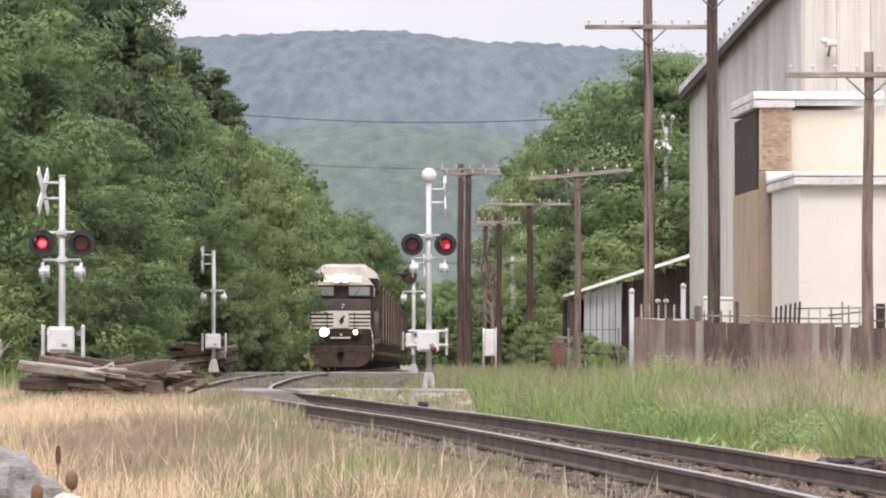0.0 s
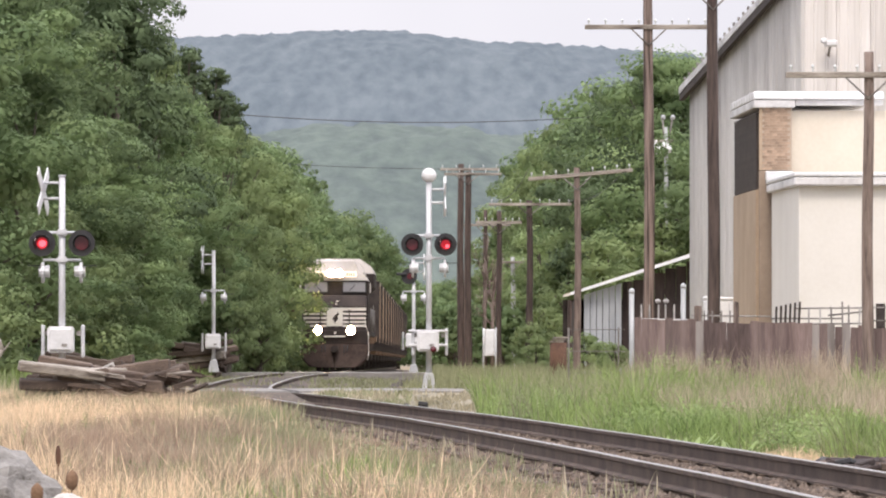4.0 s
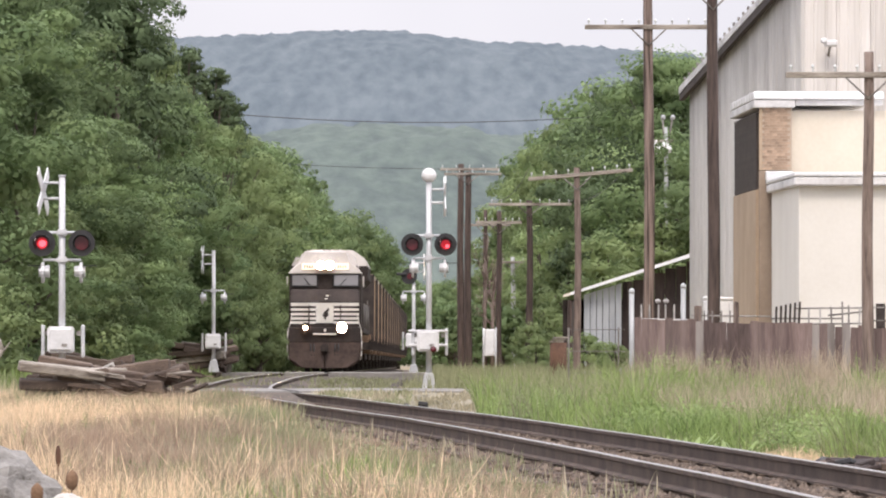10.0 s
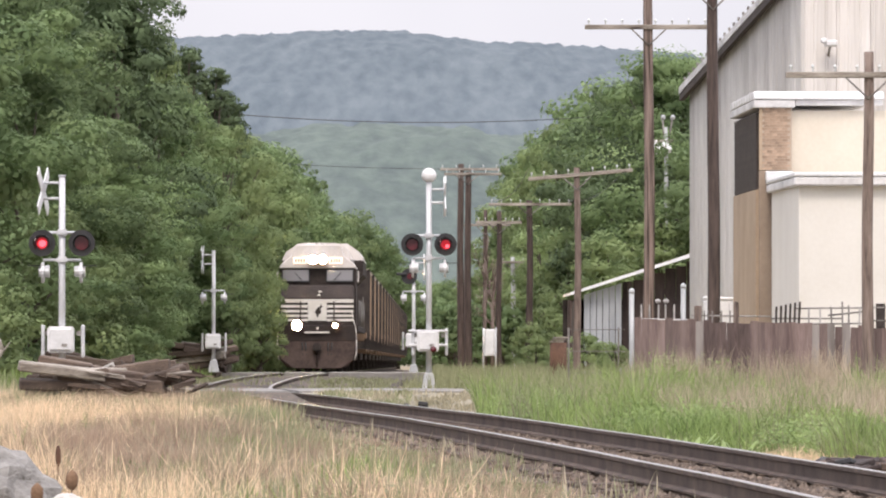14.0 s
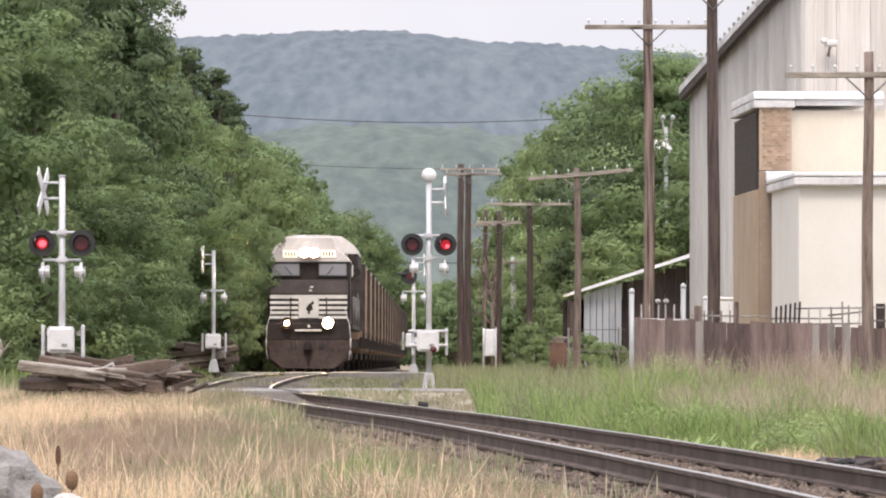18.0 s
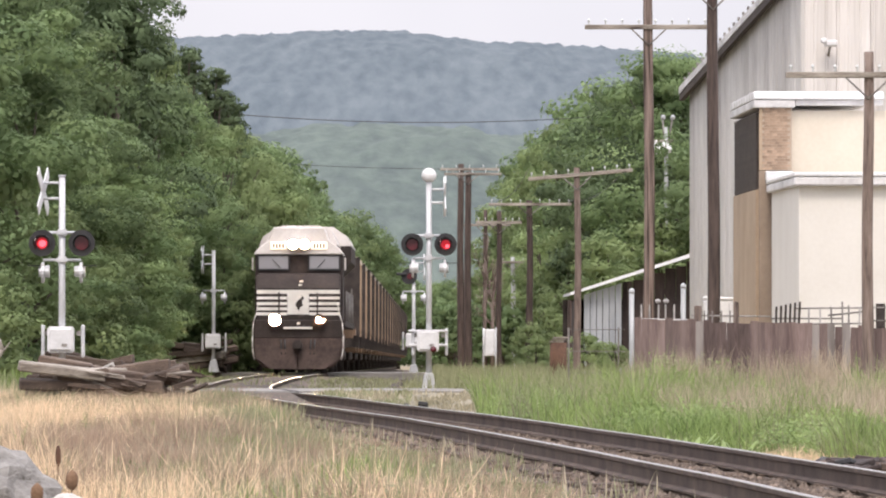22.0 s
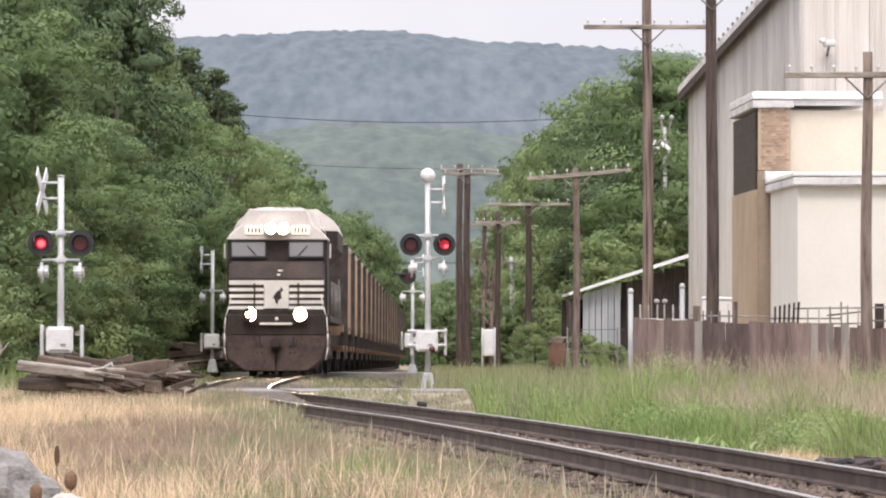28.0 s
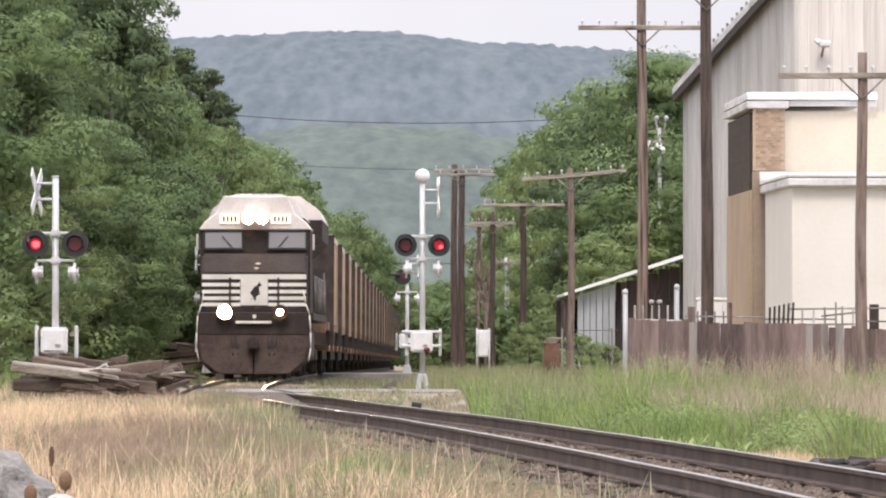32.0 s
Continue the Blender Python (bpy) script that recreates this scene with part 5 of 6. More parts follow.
    soft[:, 2] += 0.05
    soft /= np.linalg.norm(soft, axis=1)[:, None]
    me.normals_split_custom_set(np.repeat(soft, 4, axis=0).tolist())
    return me, cs


def name_seed(name):
    return sum(ord(ch) * (i + 1) for i, ch in enumerate(name)) % 9973


def tree(kind_name, h, w, low, leaves, clumps, size, mat, label, category, cone=False):
    rng = random.Random(name_seed(kind_name))
    t = thing(category.replace(" ", "_"), pose(0, 0, 0), label, category, "trees along the railway")
    me, cs = crown_mesh(kind_name, rng, h, w, low, leaves, clumps, size, mat, cone)
    bm = bmesh.new()
    k = 5
    for i in range(k):
        a, b = h * 0.85 * i / k, h * 0.85 * (i + 1) / k
        rod(bm, (0.12 * math.sin(a), 0, a), (0.12 * math.sin(b), 0, b), 0.2 * (1 - i / k) + 0.04, 0.2 * (1 - (i + 1) / k) + 0.03, 8)
    for x, y, z, r in cs[:: max(1, clumps // 16)]:
        rod(bm, (0, 0, max(0.4, z * 0.72 - 0.3)), (x * 0.9, y * 0.9, z), 0.06, 0.02, 5)
    part("trunk", bm, BARK, t, "dark bark trunk and limbs", True)
    ob = new("crown", me)
    ob.parent = t
    tagged(ob, "uneven leafy crown")
    return t


KINDS = [tree("maple_a", 11.5, 3.6, 0.8, 58000, 92, 0.066, LEAF, "full green broadleaf tree along the railway", "broadleaf tree"),
         tree("maple_b", 12.5, 3.9, 1.0, 60000, 96, 0.067, LEAF, "tall dark green broadleaf tree along the railway", "broadleaf tree"),
         tree("ash", 10.5, 3.1, 0.6, 50000, 84, 0.062, LEAF_LIGHT, "fresh light green broadleaf tree along the railway", "broadleaf tree"),
         tree("pine", 12.5, 2.4, 1.2, 24000, 64, 0.07, LEAF_DARK, "dark wispy pine among the broadleaf trees", "conifer tree", True),
         tree("bush", 3.4, 1.7, 0.1, 8000, 45, 0.065, LEAF_LIGHT, "low green shrub at the foot of the trees", "shrub"),
         tree("sapling", 6.0, 2.0, 0.3, 11000, 55, 0.075, LEAF_LIGHT, "young light green tree at the edge of the wood", "broadleaf tree"),
         tree("dark_oak", 12.0, 3.4, 1.2, 48000, 84, 0.066, LEAF_DARK, "tall dark green tree rising behind the others", "broadleaf tree"),
         tree("far_maple", 12.0, 3.8, 0.8, 15000, 80, 0.118, LEAF, "distant green broadleaf tree along the railway", "broadleaf tree"),
         tree("far_ash", 11.0, 3.3, 0.6, 18000, 76, 0.098, LEAF_LIGHT, "distant light green broadleaf tree along the railway, paled for haze", "broadleaf tree"),
         tree("far_bush", 3.4, 1.8, 0.1, 2000, 35, 0.13, LEAF, "distant low shrub beside the line", "shrub")]
USED = set()


def plant(k, x, y, scale, rz, wide=1.0):
    z = ground_z(x, y) - 0.05
    m = pose(x, y, z, 0, 0, rz) @ Matrix.Diagonal((scale * wide, scale * wide, scale, 1))
    if k not in USED:
        USED.add(k)
        KINDS[k].matrix_basis = m
        return KINDS[k]
    t = copy_thing(KINDS[k], Matrix.Identity(4))
    t.matrix_basis = m
    return t


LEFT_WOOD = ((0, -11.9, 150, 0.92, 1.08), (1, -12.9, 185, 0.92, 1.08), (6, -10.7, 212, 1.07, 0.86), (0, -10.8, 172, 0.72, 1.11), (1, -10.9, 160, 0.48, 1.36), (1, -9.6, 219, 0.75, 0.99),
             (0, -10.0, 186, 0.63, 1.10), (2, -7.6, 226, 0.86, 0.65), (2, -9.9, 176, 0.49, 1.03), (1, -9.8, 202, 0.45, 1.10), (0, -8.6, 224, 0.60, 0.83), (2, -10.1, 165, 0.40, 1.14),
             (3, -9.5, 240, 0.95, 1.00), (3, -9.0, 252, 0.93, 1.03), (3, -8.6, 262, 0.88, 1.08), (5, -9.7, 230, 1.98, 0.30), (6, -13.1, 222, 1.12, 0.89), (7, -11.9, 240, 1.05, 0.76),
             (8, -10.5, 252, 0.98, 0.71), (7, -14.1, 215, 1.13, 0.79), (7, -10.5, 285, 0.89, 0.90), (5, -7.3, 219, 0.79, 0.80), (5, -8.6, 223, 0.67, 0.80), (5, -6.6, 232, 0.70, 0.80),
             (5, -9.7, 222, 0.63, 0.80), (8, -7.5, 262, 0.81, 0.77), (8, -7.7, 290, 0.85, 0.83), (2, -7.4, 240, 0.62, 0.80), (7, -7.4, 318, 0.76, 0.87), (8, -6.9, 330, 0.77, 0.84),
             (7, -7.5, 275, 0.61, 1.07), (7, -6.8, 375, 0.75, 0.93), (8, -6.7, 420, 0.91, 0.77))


def woods():
    rng = random.Random(11)
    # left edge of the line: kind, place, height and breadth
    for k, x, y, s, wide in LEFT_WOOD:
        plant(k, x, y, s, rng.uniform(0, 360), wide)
    y = 146.0
    while y < 640:
        edge = track_x(y) - 4.2 + (0.6 if y > 225 else 0.0)
        if y > 335:
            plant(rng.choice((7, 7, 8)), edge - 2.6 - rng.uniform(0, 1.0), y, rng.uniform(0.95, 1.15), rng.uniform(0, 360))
        elif y < 232:
            # back row mostly out of view, kept to block sky light
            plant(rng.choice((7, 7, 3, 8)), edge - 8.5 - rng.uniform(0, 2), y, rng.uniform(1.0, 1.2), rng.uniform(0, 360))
        plant(rng.choice((4, 4, 5)) if y < 235 else 9, edge - 1.0 - rng.uniform(0, 0.8), y + rng.uniform(-2, 2), rng.uniform(0.7, 1.05), rng.uniform(0, 360))
        y += rng.uniform(5.0, 7.0) * (1 if y < 240 else 1.5)
    # right side, behind the shed
    for x, y, k, s in ((11.5, 236, 0, 1.05), (15, 232, 1, 1.1), (9.6, 262, 0, 1.12), (8.5, 288, 6, 1.05), (10.6, 300, 0, 1.24), (12.2, 285, 7, 1.10), (12.5, 268, 1, 0.98), (8.7, 300, 6, 1.12), (11.5, 310, 7, 1.2),
                       (7.9, 345, 7, 1.2), (11.5, 360, 7, 1.25), (7.4, 392, 7, 1.2), (10.5, 410, 7, 1.3), (7.0, 445, 8, 1.2), (10, 470, 7, 1.3),
                       (6.2, 505, 8, 1.0), (9.5, 540, 7, 1.1), (5.6, 570, 8, 0.9), (7.6, 620, 7, 1.1), (17, 290, 7, 1.2), (20, 240, 7, 1.2),
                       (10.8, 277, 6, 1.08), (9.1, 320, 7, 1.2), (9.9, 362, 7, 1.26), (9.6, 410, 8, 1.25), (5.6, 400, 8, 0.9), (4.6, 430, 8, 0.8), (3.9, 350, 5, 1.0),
                       (9.9, 264, 6, 1.06), (9.3, 270, 3, 1.0), (5.6, 290, 5, 1.1), (6.6, 255, 5, 0.95), (3.0, 425, 5, 1.2), (8.0, 236, 5, 1.0), (5.0, 330, 5, 1.25)):
        plant(k, x, y, s, rng.uniform(0, 360))
    for x, y, s in ((3.63, 345, 1.02), (4.9, 340, 1.08), (5.86, 335, 1.18)):
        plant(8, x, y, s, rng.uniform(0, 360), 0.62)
    # the wood closes in where the line bends away
    for x, y, s in ((-15.5, 780, 1.3), (-12.6, 820, 1.25), (-11.0, 860, 1.2), (-9.0, 900, 1.0), (-6.8, 940, 0.85), (-5.2, 980, 0.7), (-9.7, 830, 1.2), (-7.7, 890, 1.02),
                    (-11.0, 735, 1.46), (-9.6, 742, 1.36), (-8.2, 750, 1.26), (-6.6, 745, 1.12), (-5.2, 760, 0.95), (-3.6, 770, 0.78), (-2.0, 780, 0.82), (-0.4, 790, 0.86), (1.0, 800, 0.9)):
        plant(7, x, y, s, rng.uniform(0, 360))
    for x, y, s in ((4.6, 203.5, 0.5), (5.2, 196, 0.4), (5.5, 270, 1.2), (7.0, 225, 0.9)):
        plant(4, x, y, s, rng.uniform(0, 360))
    for x, y, s in ((2.95, 226, 0.36), (3.15, 220, 0.28)):
        plant(5, x, y, s, rng.uniform(0, 360))
    for x, y, s in ((2.6, 300, 1.0), (1.6, 330, 1.1), (0.9, 380, 1.2), (0.2, 450, 1.4), (-0.6, 520, 1.5)):
        plant(9, x, y, s, rng.uniform(0, 360))


woods()


def bare_tree(x, y, h, seed):
    rng = random.Random(seed)
    t = thing("bare_tree", pose(x, y, ground_z(x, y)), "leafless greyish dead tree among the telegraph poles", "tree")
    bar("trunk", t, POLE_PALE, (0, 0, 0), (0.05, 0, h * 0.6), 0.10, 0.06, 8)
    for i in range(16):
        z = h * rng.uniform(0.35, 0.62)
        a = rng.uniform(0, 6.28)
        reach, rise = rng.uniform(0.3, 0.9), h * rng.uniform(0.12, 0.36)
        mid = (reach * 0.45 * math.cos(a), reach * 0.45 * math.sin(a), z + rise * 0.5)
        tip = (reach * math.cos(a), reach * math.sin(a), z + rise)
        bough = bar("bough", t, POLE_PALE, (0.04, 0, z), mid, 0.035, 0.022, 6)
        bar("twig", bough, POLE_PALE, mid, tip, 0.022, 0.010, 5)
        bar("twig", bough, POLE_PALE, mid, (tip[0] * 1.3 - 0.1, tip[1] * 0.6, tip[2] - 0.25), 0.016, 0.008, 5)


bare_tree(1.85, 292.0, 7.6, 5)
bare_tree(2.15, 285.0, 6.6, 9)


# ---- grass ----
def grass(name, mat, spots, hmin, hmax, width, seed, label, lean=0.35, tall=None, floor=ground_z):
    """Bent blades at the given (x, y) spots; one sheet of stuff."""
    g = np.random.default_rng(seed)
    xy = np.array(spots)
    n = len(xy)
    z = np.array([floor(a, b) for a, b in xy]) - 0.03
    h = g.uniform(hmin, hmax, n) * (0.65 + 0.35 * np.array([noise.noise((a * 0.9, b * 0.35, seed)) for a, b in xy]) + 0.25)
    if tall:
        h = h * np.array([tall(a, b) for a, b in xy])
    a = g.uniform(0, 2 * math.pi, n)
    ln = g.normal(0, lean, n) * h
    dx, dy = np.cos(a) * ln, np.sin(a) * ln
    wa = g.uniform(-0.8, 0.8, n)
    w = width * g.uniform(0.6, 1.5, n)
    wx, wy = np.cos(wa) * w / 2, np.sin(wa) * w / 2
    p0 = np.stack([xy[:, 0], xy[:, 1], z], 1)
    up = np.stack([dx * 0.35, dy * 0.35, h * 0.6], 1)
    tip = np.stack([dx, dy, h], 1)
    off = np.stack([wx, wy, np.zeros(n)], 1)
    v = np.stack([p0 - off, p0 + off, p0 + up + off * 0.8, p0 + up - off * 0.8, p0 + tip], 1).reshape(-1, 3)
    b = np.arange(n)[:, None] * 5
    faces = np.concatenate([b + np.array([[0, 1, 2, 3]]), ], 1).tolist() + (b + np.array([[3, 2, 4]])).tolist()
    ob = new(name, raw(name, v.tolist(), faces, mat))
    tagged(ob, label, "grass", kind="stuff")


def scatter(n, y0, y1, left, right, rng, keep=lambda x, y: 1.0, power=1.0):
    out = []
    while len(out) < n:
        y = y0 + (y1 - y0) * rng.random() ** power
        a, b = left(y), right(y)
        if b <= a:
            continue
        x = a + (b - a) * rng.random()
        if rng.random() < keep(x, y):
            out.append((x, y))
    return out


def patch(x, y, s=0.3, o=0.0):
    return noise.noise((x * s, y * s * 0.3, o))


GR = random.Random(21)
edge_l = lambda y: -0.0715 * y - 0.6
near_track = lambda y: track_x(y) - 1.38 + max(0, (y - 96) * 0.012)
clip01 = lambda v: max(0.0, min(1.0, v))
low = lambda x, y: clip01(0.40 + (near_track(y) - x) / 3.4 + clip01((y - 92) / 18))
# drifts of one colour: a straw band at the back, brown in the middle, green towards the track, straw again in front
sideways = lambda x, y: clip01((-100 * x / y - 3.5 + 2.2 * patch(x, y, 0.6)) / 0.9)
front = lambda x, y: clip01((58 - y + 12 * patch(x, y, 0.9, 31)) / 6)
back = lambda x, y: clip01((y - 82 + 16 * patch(x, y, 0.5, 32)) / 9)
dry = lambda x, y: clip01(back(x, y) * sideways(x, y) + 0.7 * clip01((-100 * x / y - 5.7 + patch(x, y, 0.8, 41)) / 0.6) + (0.3 + 0.55 * sideways(x, y)) * front(x, y))
brown = lambda x, y: clip01((1 - back(x, y)) * (1 - front(x, y)) * (0.25 + 0.75 * sideways(x, y)) + 1.2 * patch(x, y, 0.7, 3))
lush = lambda x, y: clip01((1 - 0.92 * sideways(x, y)) * (1 - 0.6 * front(x, y)) * (0.55 + 1.9 * patch(x, y, 0.55, 8)))
grass("dry_grass", STRAW, scatter(44000, 45, 128, edge_l, near_track, GR, lambda x, y: 0.03 + 0.97 * dry(x, y)), 0.30, 0.66, 0.009, 1, "tall straw-coloured dry grass beside the railway", 0.42, tall=low)
grass("brown_grass", BROWN_GRASS, scatter(38000, 45, 128, edge_l, near_track, GR, lambda x, y: 0.03 + 0.97 * brown(x, y) * (1 - 0.8 * dry(x, y))), 0.26, 0.62, 0.010, 2, "brownish faded grass beside the railway", 0.42, tall=low)
grass("greyed_grass", STRAW_DULL, scatter(24000, 45, 128, edge_l, near_track, GR, lambda x, y: clip01((0.5 + 1.2 * patch(x, y, 0.6, 6)) * (1 - 0.85 * dry(x, y)))), 0.28, 0.6, 0.009, 12, "greyish pale grass beside the railway", 0.35, tall=low)
grass("green_weeds", OLIVE, scatter(30000, 45, 128, edge_l, near_track, GR, lambda x, y: 0.02 + 0.98 * lush(x, y)), 0.24, 0.58, 0.012, 3, "olive green weeds among the dry grass", 0.28, tall=low)
grass("bright_weeds", GREEN, scatter(8000, 45, 112, edge_l, near_track, GR, lambda x, y: clip01(lush(x, y) * (0.1 + 2.6 * patch(x, y, 0.6, 15)))), 0.25, 0.55, 0.02, 13, "tufts of fresh green grass among the dry grass", 0.28, tall=low)
grass("tall_stalks", STRAW, scatter(260, 45, 100, edge_l, lambda y: track_x(y) - 1.6, GR), 0.6, 0.9, 0.012, 14, "long bleached grass stalks near the camera", 0.22, tall=low)
ramp_floor = lambda x, y: track_z(130.4) - 0.30 * (127 - y) / 8 - 0.012 * max(0, abs(x - track_x(y)) - 4)
yard_floor = lambda x, y: track_z(y) - 0.055 - 0.05 * abs(x - track_x(y))
grass("ramp_grass", STRAW_DULL, scatter(2200, 119.5, 126.8, lambda y: track_x(y) + 1.05, lambda y: 0.75, GR, lambda x, y: clip01(0.35 + 0.25 * (x < -1) + 1.5 * patch(x, y, 1.2, 61))), 0.06, 0.17, 0.02, 36, "short dry grass on the gravel ramp", 0.4, floor=ramp_floor)
grass("ramp_weeds", OLIVE, scatter(1300, 119.5, 126.8, lambda y: track_x(y) + 1.05, lambda y: -0.6, GR, lambda x, y: clip01(0.4 + 1.5 * patch(x, y, 1.2, 63))), 0.08, 0.2, 0.02, 38, "low olive weeds on the gravel ramp", 0.4, floor=ramp_floor)
grass("crossing_weeds", OLIVE, scatter(1000, 135, 147, lambda y: track_x(y) + 1.9, lambda y: -0.2, GR, lambda x, y: clip01(0.45 + 1.6 * patch(x, y, 1.0, 62))), 0.08, 0.24, 0.022, 37, "olive weeds behind the road slabs", 0.4, floor=yard_floor)
slope_floor = lambda x, y: min(0.0, -0.36 + 0.06 * max(0, y - 121))
grass("road_edge_grass", OLIVE, scatter(1500, 118, 126.8, lambda y: -10.5, lambda y: -6.9, GR), 0.3, 0.62, 0.018, 41, "olive grass between the road and the tie pile", 0.35, floor=slope_floor)
grass("road_edge_straw", STRAW, scatter(900, 116, 125, lambda y: -10.5, lambda y: -6.4, GR), 0.3, 0.6, 0.014, 42, "straw grass between the road and the tie pile", 0.4, floor=slope_floor)
grass("track_edge_grass", BROWN_GRASS, scatter(8200, 104, 126.5, lambda y: -7.6, lambda y: track_x(y) - 0.87, GR), 0.36, 0.66, 0.016, 31, "brownish grass along the track before the road")
grass("track_edge_weeds", OLIVE, scatter(6500, 104, 126.5, lambda y: -7.6, lambda y: track_x(y) - 0.87, GR, lambda x, y: clip01(0.4 + 1.5 * patch(x, y, 0.7, 28))), 0.35, 0.66, 0.018, 32, "green weeds along the track before the road")
grass("verge_weeds", OLIVE, scatter(3200, 46, 112, lambda y: track_x(y) - 2.6, lambda y: track_x(y) - 1.0, GR, lambda x, y: clip01(0.35 + 1.6 * patch(x, y, 0.9, 44))), 0.14, 0.42, 0.014, 4, "sparse weeds in the ballast", 0.3)
grass("verge_stalks", STRAW_DULL, scatter(170, 50, 92, lambda y: track_x(y) - 1.7, lambda y: track_x(y) - 1.0, GR), 0.26, 0.5, 0.018, 39, "single pale stalks standing beside the rail", 0.12)
grass("verge_straw", BROWN_GRASS, scatter(5000, 46, 112, lambda y: track_x(y) - 2.6, lambda y: track_x(y) - 1.15, GR), 0.12, 0.36, 0.013, 34, "brown grass creeping into the ballast", 0.5)
right_a = lambda y: max(track_x(y) + 2.2 + 0.9 * clip01((82 - y) / 7), 0.62)
right_b = lambda y: 0.0715 * y + 0.6
grass("green_meadow", GREEN, scatter(27000, 66, 132, right_a, right_b, GR, lambda x, y: clip01(0.8 - 0.10 * max(0, x - 2) + 1.2 * patch(x, y, 0.35, 5))), 0.36, 0.74, 0.016, 5, "lush green grass between the track and the fence", 0.4, tall=lambda x, y: (0.8 + 0.45 * clip01((y - 85) / 25)) * (1 + 0.8 * patch(x, y, 1.1, 81)))
grass("meadow_olive", OLIVE, scatter(11000, 66, 132, right_a, right_b, GR, lambda x, y: clip01(0.4 + 1.5 * patch(x, y, 0.5, 25))), 0.36, 0.82, 0.014, 15, "olive grass mixed into the meadow", 0.4, tall=lambda x, y: (0.8 + 0.45 * clip01((y - 85) / 25)) * (1 + 0.8 * patch(x, y, 1.1, 81)))
grass("meadow_edge", STRAW, scatter(9500, 56, 96, lambda y: track_x(y) + 1.7, lambda y: track_x(y) + 3.4, GR, lambda x, y: clip01(0.4 + 1.6 * patch(x, y, 0.8, 35))), 0.1, 0.3, 0.012, 16, "short dead grass along the ballast")
grass("meadow_stalks", PINK_GRASS, scatter(10500, 90, 127, lambda y: track_x(y) + 4.0, right_b, GR, lambda x, y: clip01((x - 1.2) / 4.0 * (y - 94) / 38 - 0.12 + 2.0 * patch(x, y, 0.6, 9))), 0.5, 1.05, 0.010, 6, "pale reddish seeding grass before the fence")
grass("fence_stalks", PINK_GRASS, scatter(2600, 122, 127.4, lambda y: 3.6, right_b, GR, lambda x, y: clip01(0.25 + 1.8 * patch(x, y, 0.9, 19))), 0.9, 1.55, 0.012, 17, "tall dry stalks standing against the fence", 0.30)
grass("far_verge", OLIVE, scatter(13000, 143, 225, lambda y: max(track_x(y) + 3.4, -0.9 + 0.6 * clip01((y - 150) / 10)), lambda y: 5.0, GR), 0.4, 0.9, 0.018, 7, "olive grass beyond the road")
grass("yard_weeds", OLIVE, scatter(3400, 134.5, 200, lambda y: track_x(y) - 3.4, lambda y: track_x(y) + 4.2, GR, lambda x, y: clip01(0.05 + 0.9 * (abs(abs(x - track_x(y)) - 2.4) < 0.9) + 1.4 * patch(x, y, 0.8, 51))), 0.06, 0.2, 0.02, 35, "thin weeds in the gravel beyond the road", 0.4, floor=yard_floor)
grass("wood_edge_grass", GREEN, scatter(9000, 122, 215, lambda y: track_x(y) - 7.5, lambda y: track_x(y) - 2.8, GR), 0.2, 0.6, 0.02, 8, "green grass along the wood's edge")


def herbs(name, mat, spots, height, spread, leaf, per, seed, label):
    """Leafy clumps: small diamond leaves on mounds at the given spots; one sheet of stuff."""
    g = np.random.default_rng(seed)
    xy = np.repeat(np.array(spots), per, axis=0)
    n = len(xy)
    size = np.repeat(g.uniform(0.55, 1.25, len(spots)), per)[:, None]
    d = g.normal(size=(n, 3))
    d[:, 2] = np.abs(d[:, 2])
    d /= np.linalg.norm(d, axis=1)[:, None]
    z = np.repeat(np.array([ground_z(a, b) for a, b in spots]), per)
    base = np.stack([xy[:, 0], xy[:, 1], z], 1)
    pos = base + d * size * np.array([spread, spread, height]) * g.uniform(0.55, 1.0, (n, 1))
    nrm = d * 0.6 + g.normal(size=(n, 3)) * 0.5 + np.array([0, -0.25, 0.5])
    nrm /= np.linalg.norm(nrm, axis=1)[:, None]
    t1 = np.cross(nrm, g.normal(size=(n, 3)))
    t1 /= np.linalg.norm(t1, axis=1)[:, None]
    t2 = np.cross(nrm, t1)
    s = leaf * g.uniform(0.6, 1.4, (n, 1))
    quad = np.stack([pos - t1 * s, pos - t2 * s * 0.45, pos + t1 * s, pos + t2 * s * 0.45], 1).reshape(-1, 3)
    faces = np.arange(4 * n).reshape(-1, 4)
    ob = new(name, raw(name, quad.tolist(), faces.tolist(), mat))
    tagged(ob, label, "plants", kind="stuff")


herbs("meadow_herbs", HERB, scatter(950, 70, 130, lambda y: right_a(y) + 0.1, right_b, GR, lambda x, y: clip01(0.18 - 0.24 * max(0, x - 1.8) + 2.0 * patch(x, y, 0.5, 71))), 0.60, 0.30, 0.028, 52, 71,
      "leafy bright green herbs among the meadow grass")
herbs("verge_herbs", OLIVE, scatter(420, 46, 118, edge_l, lambda y: track_x(y) - 2.0, GR, lambda x, y: clip01(lush(x, y) * (0.2 + 1.6 * patch(x, y, 0.7, 73)))), 0.40, 0.22, 0.026, 36, 73,
      "low leafy green weeds among the dry grass")
herbs("fence_herbs", HERB, scatter(120, 122, 127.3, lambda y: 4.0, right_b, GR, lambda x, y: clip01(-0.1 + 2.0 * patch(x, y, 0.8, 75))), 1.05, 0.28, 0.036, 60, 75,
      "tall green weeds before the plank fence")


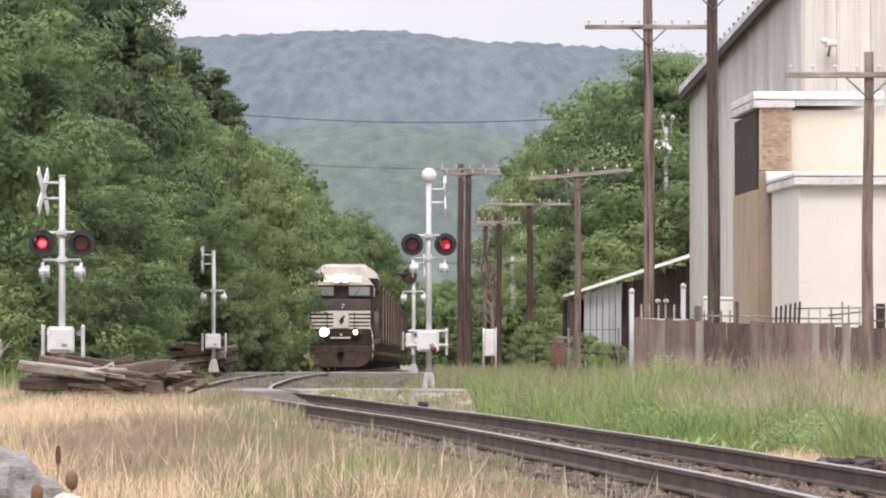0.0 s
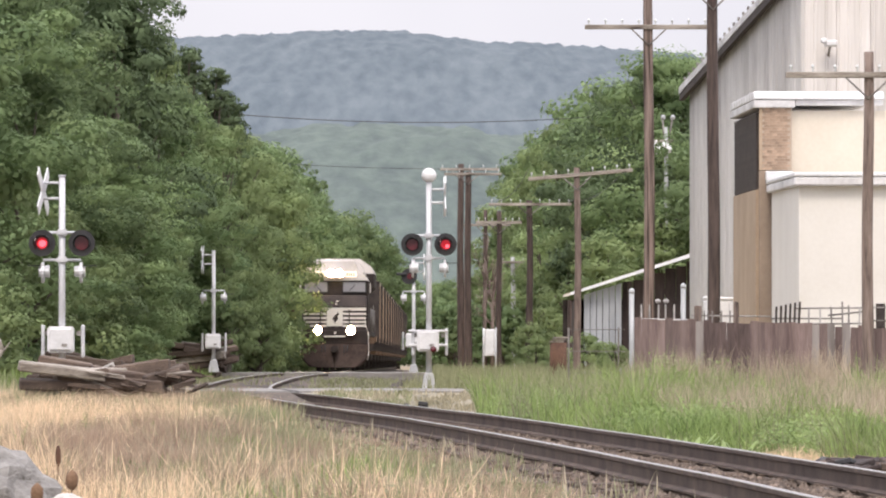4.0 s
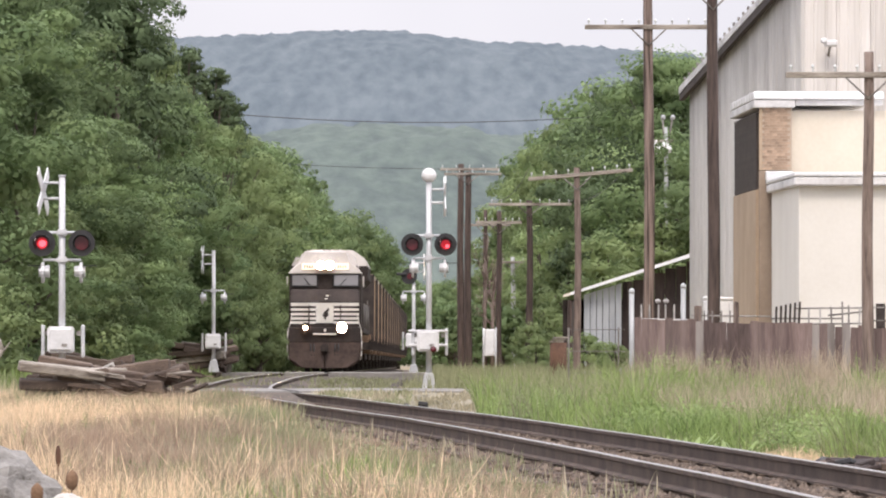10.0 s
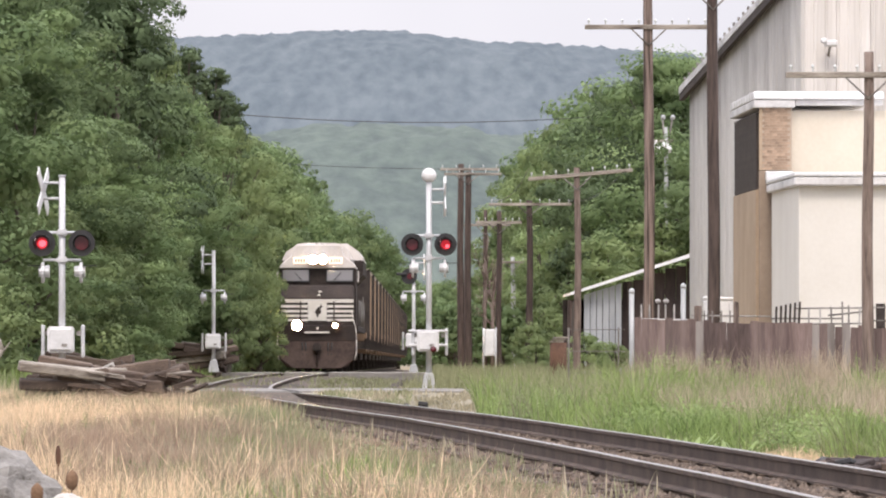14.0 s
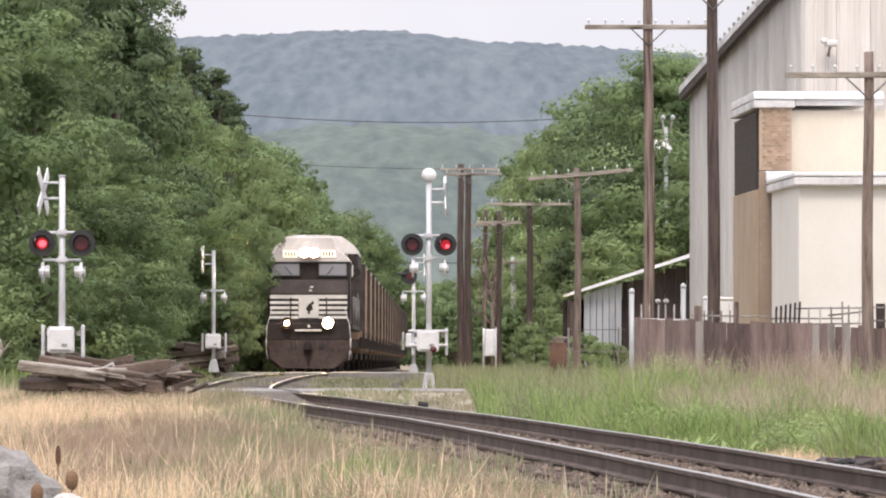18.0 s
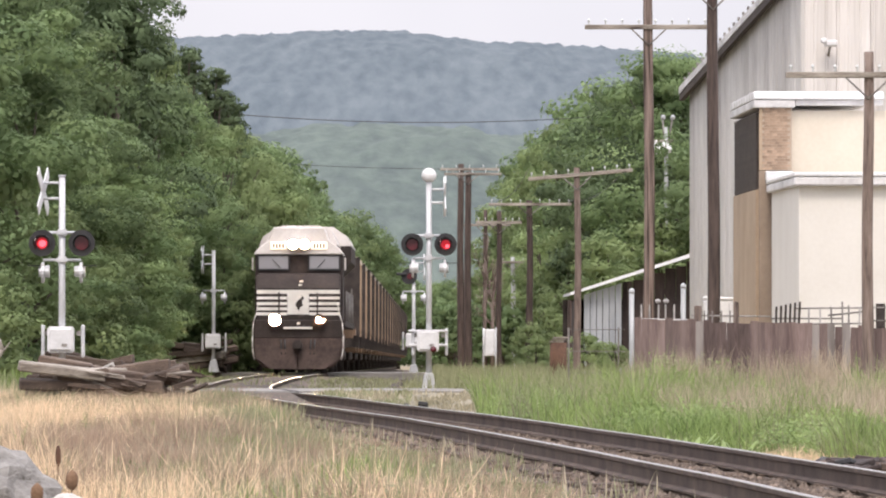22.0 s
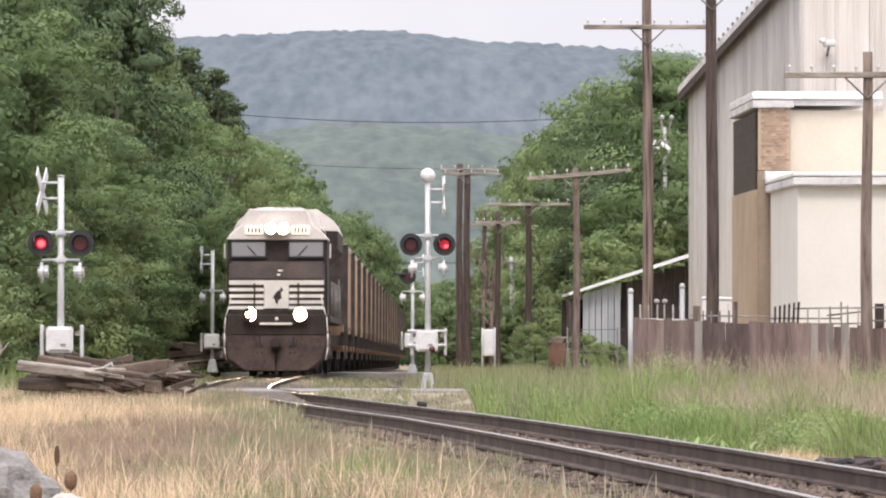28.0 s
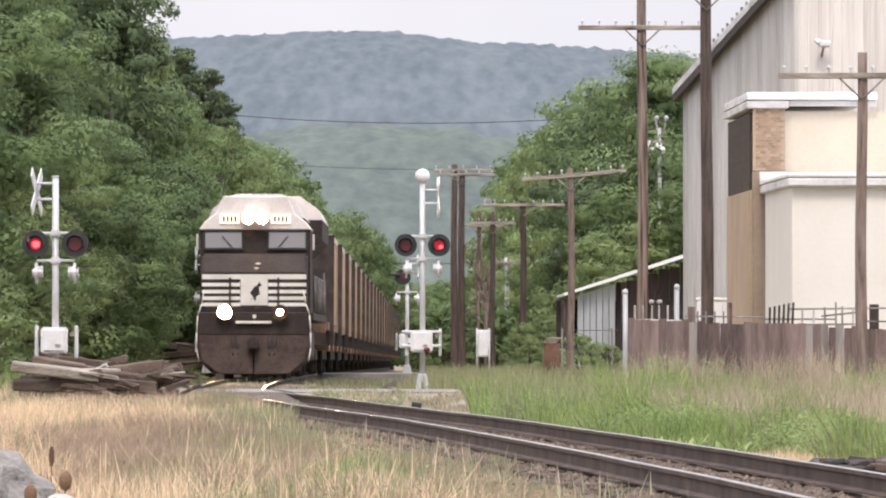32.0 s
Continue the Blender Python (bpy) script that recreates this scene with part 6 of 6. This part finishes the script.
# ---- pieces of the track and walls ----
def ties():
    rng = random.Random(5)
    bm = bmesh.new()
    box(bm, 0, 0, 0, 2.55, 0.23, 0.18)
    bevel(bm, 0.012)
    me = mesh_of("tie", bm, TIE)
    for i in range(190):
        y = 46 + i * 0.52
        if 126.8 < y < 134.0:
            continue
        x = track_x(y)
        h = math.degrees(math.atan2(track_x(y - 0.5) - track_x(y + 0.5), 1.0))
        piece("tie", me, TRACK, pose(x + rng.uniform(-0.03, 0.03), y, track_z(y) - 0.305 + rng.uniform(-0.03, 0.012), 0, 0, h + rng.uniform(-1.5, 1.5)))


def stones():
    """Loose ballast stones on the nearest stretch of the bed."""
    g = np.random.default_rng(77)
    base = np.array([(1, 0, 0), (-1, 0, 0), (0, 1, 0), (0, -1, 0), (0, 0, 1), (0, 0, -1)], float)
    tri = np.array([(0, 2, 4), (2, 1, 4), (1, 3, 4), (3, 0, 4), (2, 0, 5), (1, 2, 5), (3, 1, 5), (0, 3, 5)])
    verts, faces = [], []
    for i in range(11000):
        y = 48 + 62 * g.random() ** 1.3
        u = g.uniform(-2.3, 2.3)
        z = track_z(y) - (0.225 if abs(u) < 1.0 else 0.225 + (abs(u) - 1.0) * 0.11)
        if abs(abs(u) - 0.755) < 0.1 or (u < -1.25 and g.random() < 0.6):
            continue
        s = g.uniform(0.018, 0.042)
        v = base * (s * g.uniform(0.6, 1.3, (6, 3))) + np.array((track_x(y) + u, y, z + s * 0.3))
        faces.append(tri + len(verts) * 6)
        verts.append(v)
    ob = new("ballast_stones", raw("ballast_stones", np.concatenate(verts).tolist(), np.concatenate(faces).tolist(), STONE))
    tagged(ob, "dark grey-brown ballast stones between the rails", "ballast", kind="stuff")


def bricks():
    panel = [c for c in ANNEX.children if c.name.startswith("brick_panel")][0]
    bm = bmesh.new()
    box(bm, 0, 0, 0, 0.105, 0.022, 0.052)
    me = mesh_of("brick", bm, BRICK)
    for j in range(22):
        for i in range(6):
            x = 0.115 + i * 0.112 + (0.056 if j % 2 else 0)
            if x < 0.67:
                piece("brick", me, panel, pose(x, -0.064, 5.15 + j * 0.0612))


ties()
stones()
bricks()


# ---- what moves ----
TRAIN = [(0, 293.4), (6, 269.3), (13, 243.6), (19, 221.0), (23, 204.8), (28, 183.2), (32, 166.2)]


def train_y(t):
    for (t0, a), (t1, b) in zip(TRAIN, TRAIN[1:]):
        if t0 <= t <= t1:
            return a + (b - a) * (t - t0) / (t1 - t0)
    return TRAIN[-1][1]


def on_track(y, length):
    """The pose of a car whose front end is at y."""
    a, b = (track_x(y), y, track_z(y)), (track_x(y + length), y + length, track_z(y + length))
    turn = math.degrees(math.atan2(a[0] - b[0], length))
    tilt = math.degrees(math.atan2(b[2] - a[2], length))
    return pose(*a, tilt, 0, turn)


def motions():
    times = [i * 2.0 for i in range(17)]
    walk(LOCO, [(t, on_track(train_y(t), 21.0)) for t in times])
    for i, car in enumerate(CARS):
        walk(car, [(t, on_track(train_y(t) + 22.6 + i * 15.7, 15.0)) for t in times])
    # ditch lights dim in turn, each by its added ring
    beat = 1.14
    for blade, x, late in DIMMERS:
        rows = []
        for i in range(113):
            at = 0.25 + 0.285 * i
            swing = (87, 66, 3, 66)[round((at - 0.28 - late) / beat * 4) % 4]
            rows.append((min(at, 32.0), pose(x, -0.145, 1.73, 0, 0, -swing)))
        walk(blade, [(0.0, rows[0][1])] + rows)
    # flashing lamps: the added shutter of one lamp opens as the other closes
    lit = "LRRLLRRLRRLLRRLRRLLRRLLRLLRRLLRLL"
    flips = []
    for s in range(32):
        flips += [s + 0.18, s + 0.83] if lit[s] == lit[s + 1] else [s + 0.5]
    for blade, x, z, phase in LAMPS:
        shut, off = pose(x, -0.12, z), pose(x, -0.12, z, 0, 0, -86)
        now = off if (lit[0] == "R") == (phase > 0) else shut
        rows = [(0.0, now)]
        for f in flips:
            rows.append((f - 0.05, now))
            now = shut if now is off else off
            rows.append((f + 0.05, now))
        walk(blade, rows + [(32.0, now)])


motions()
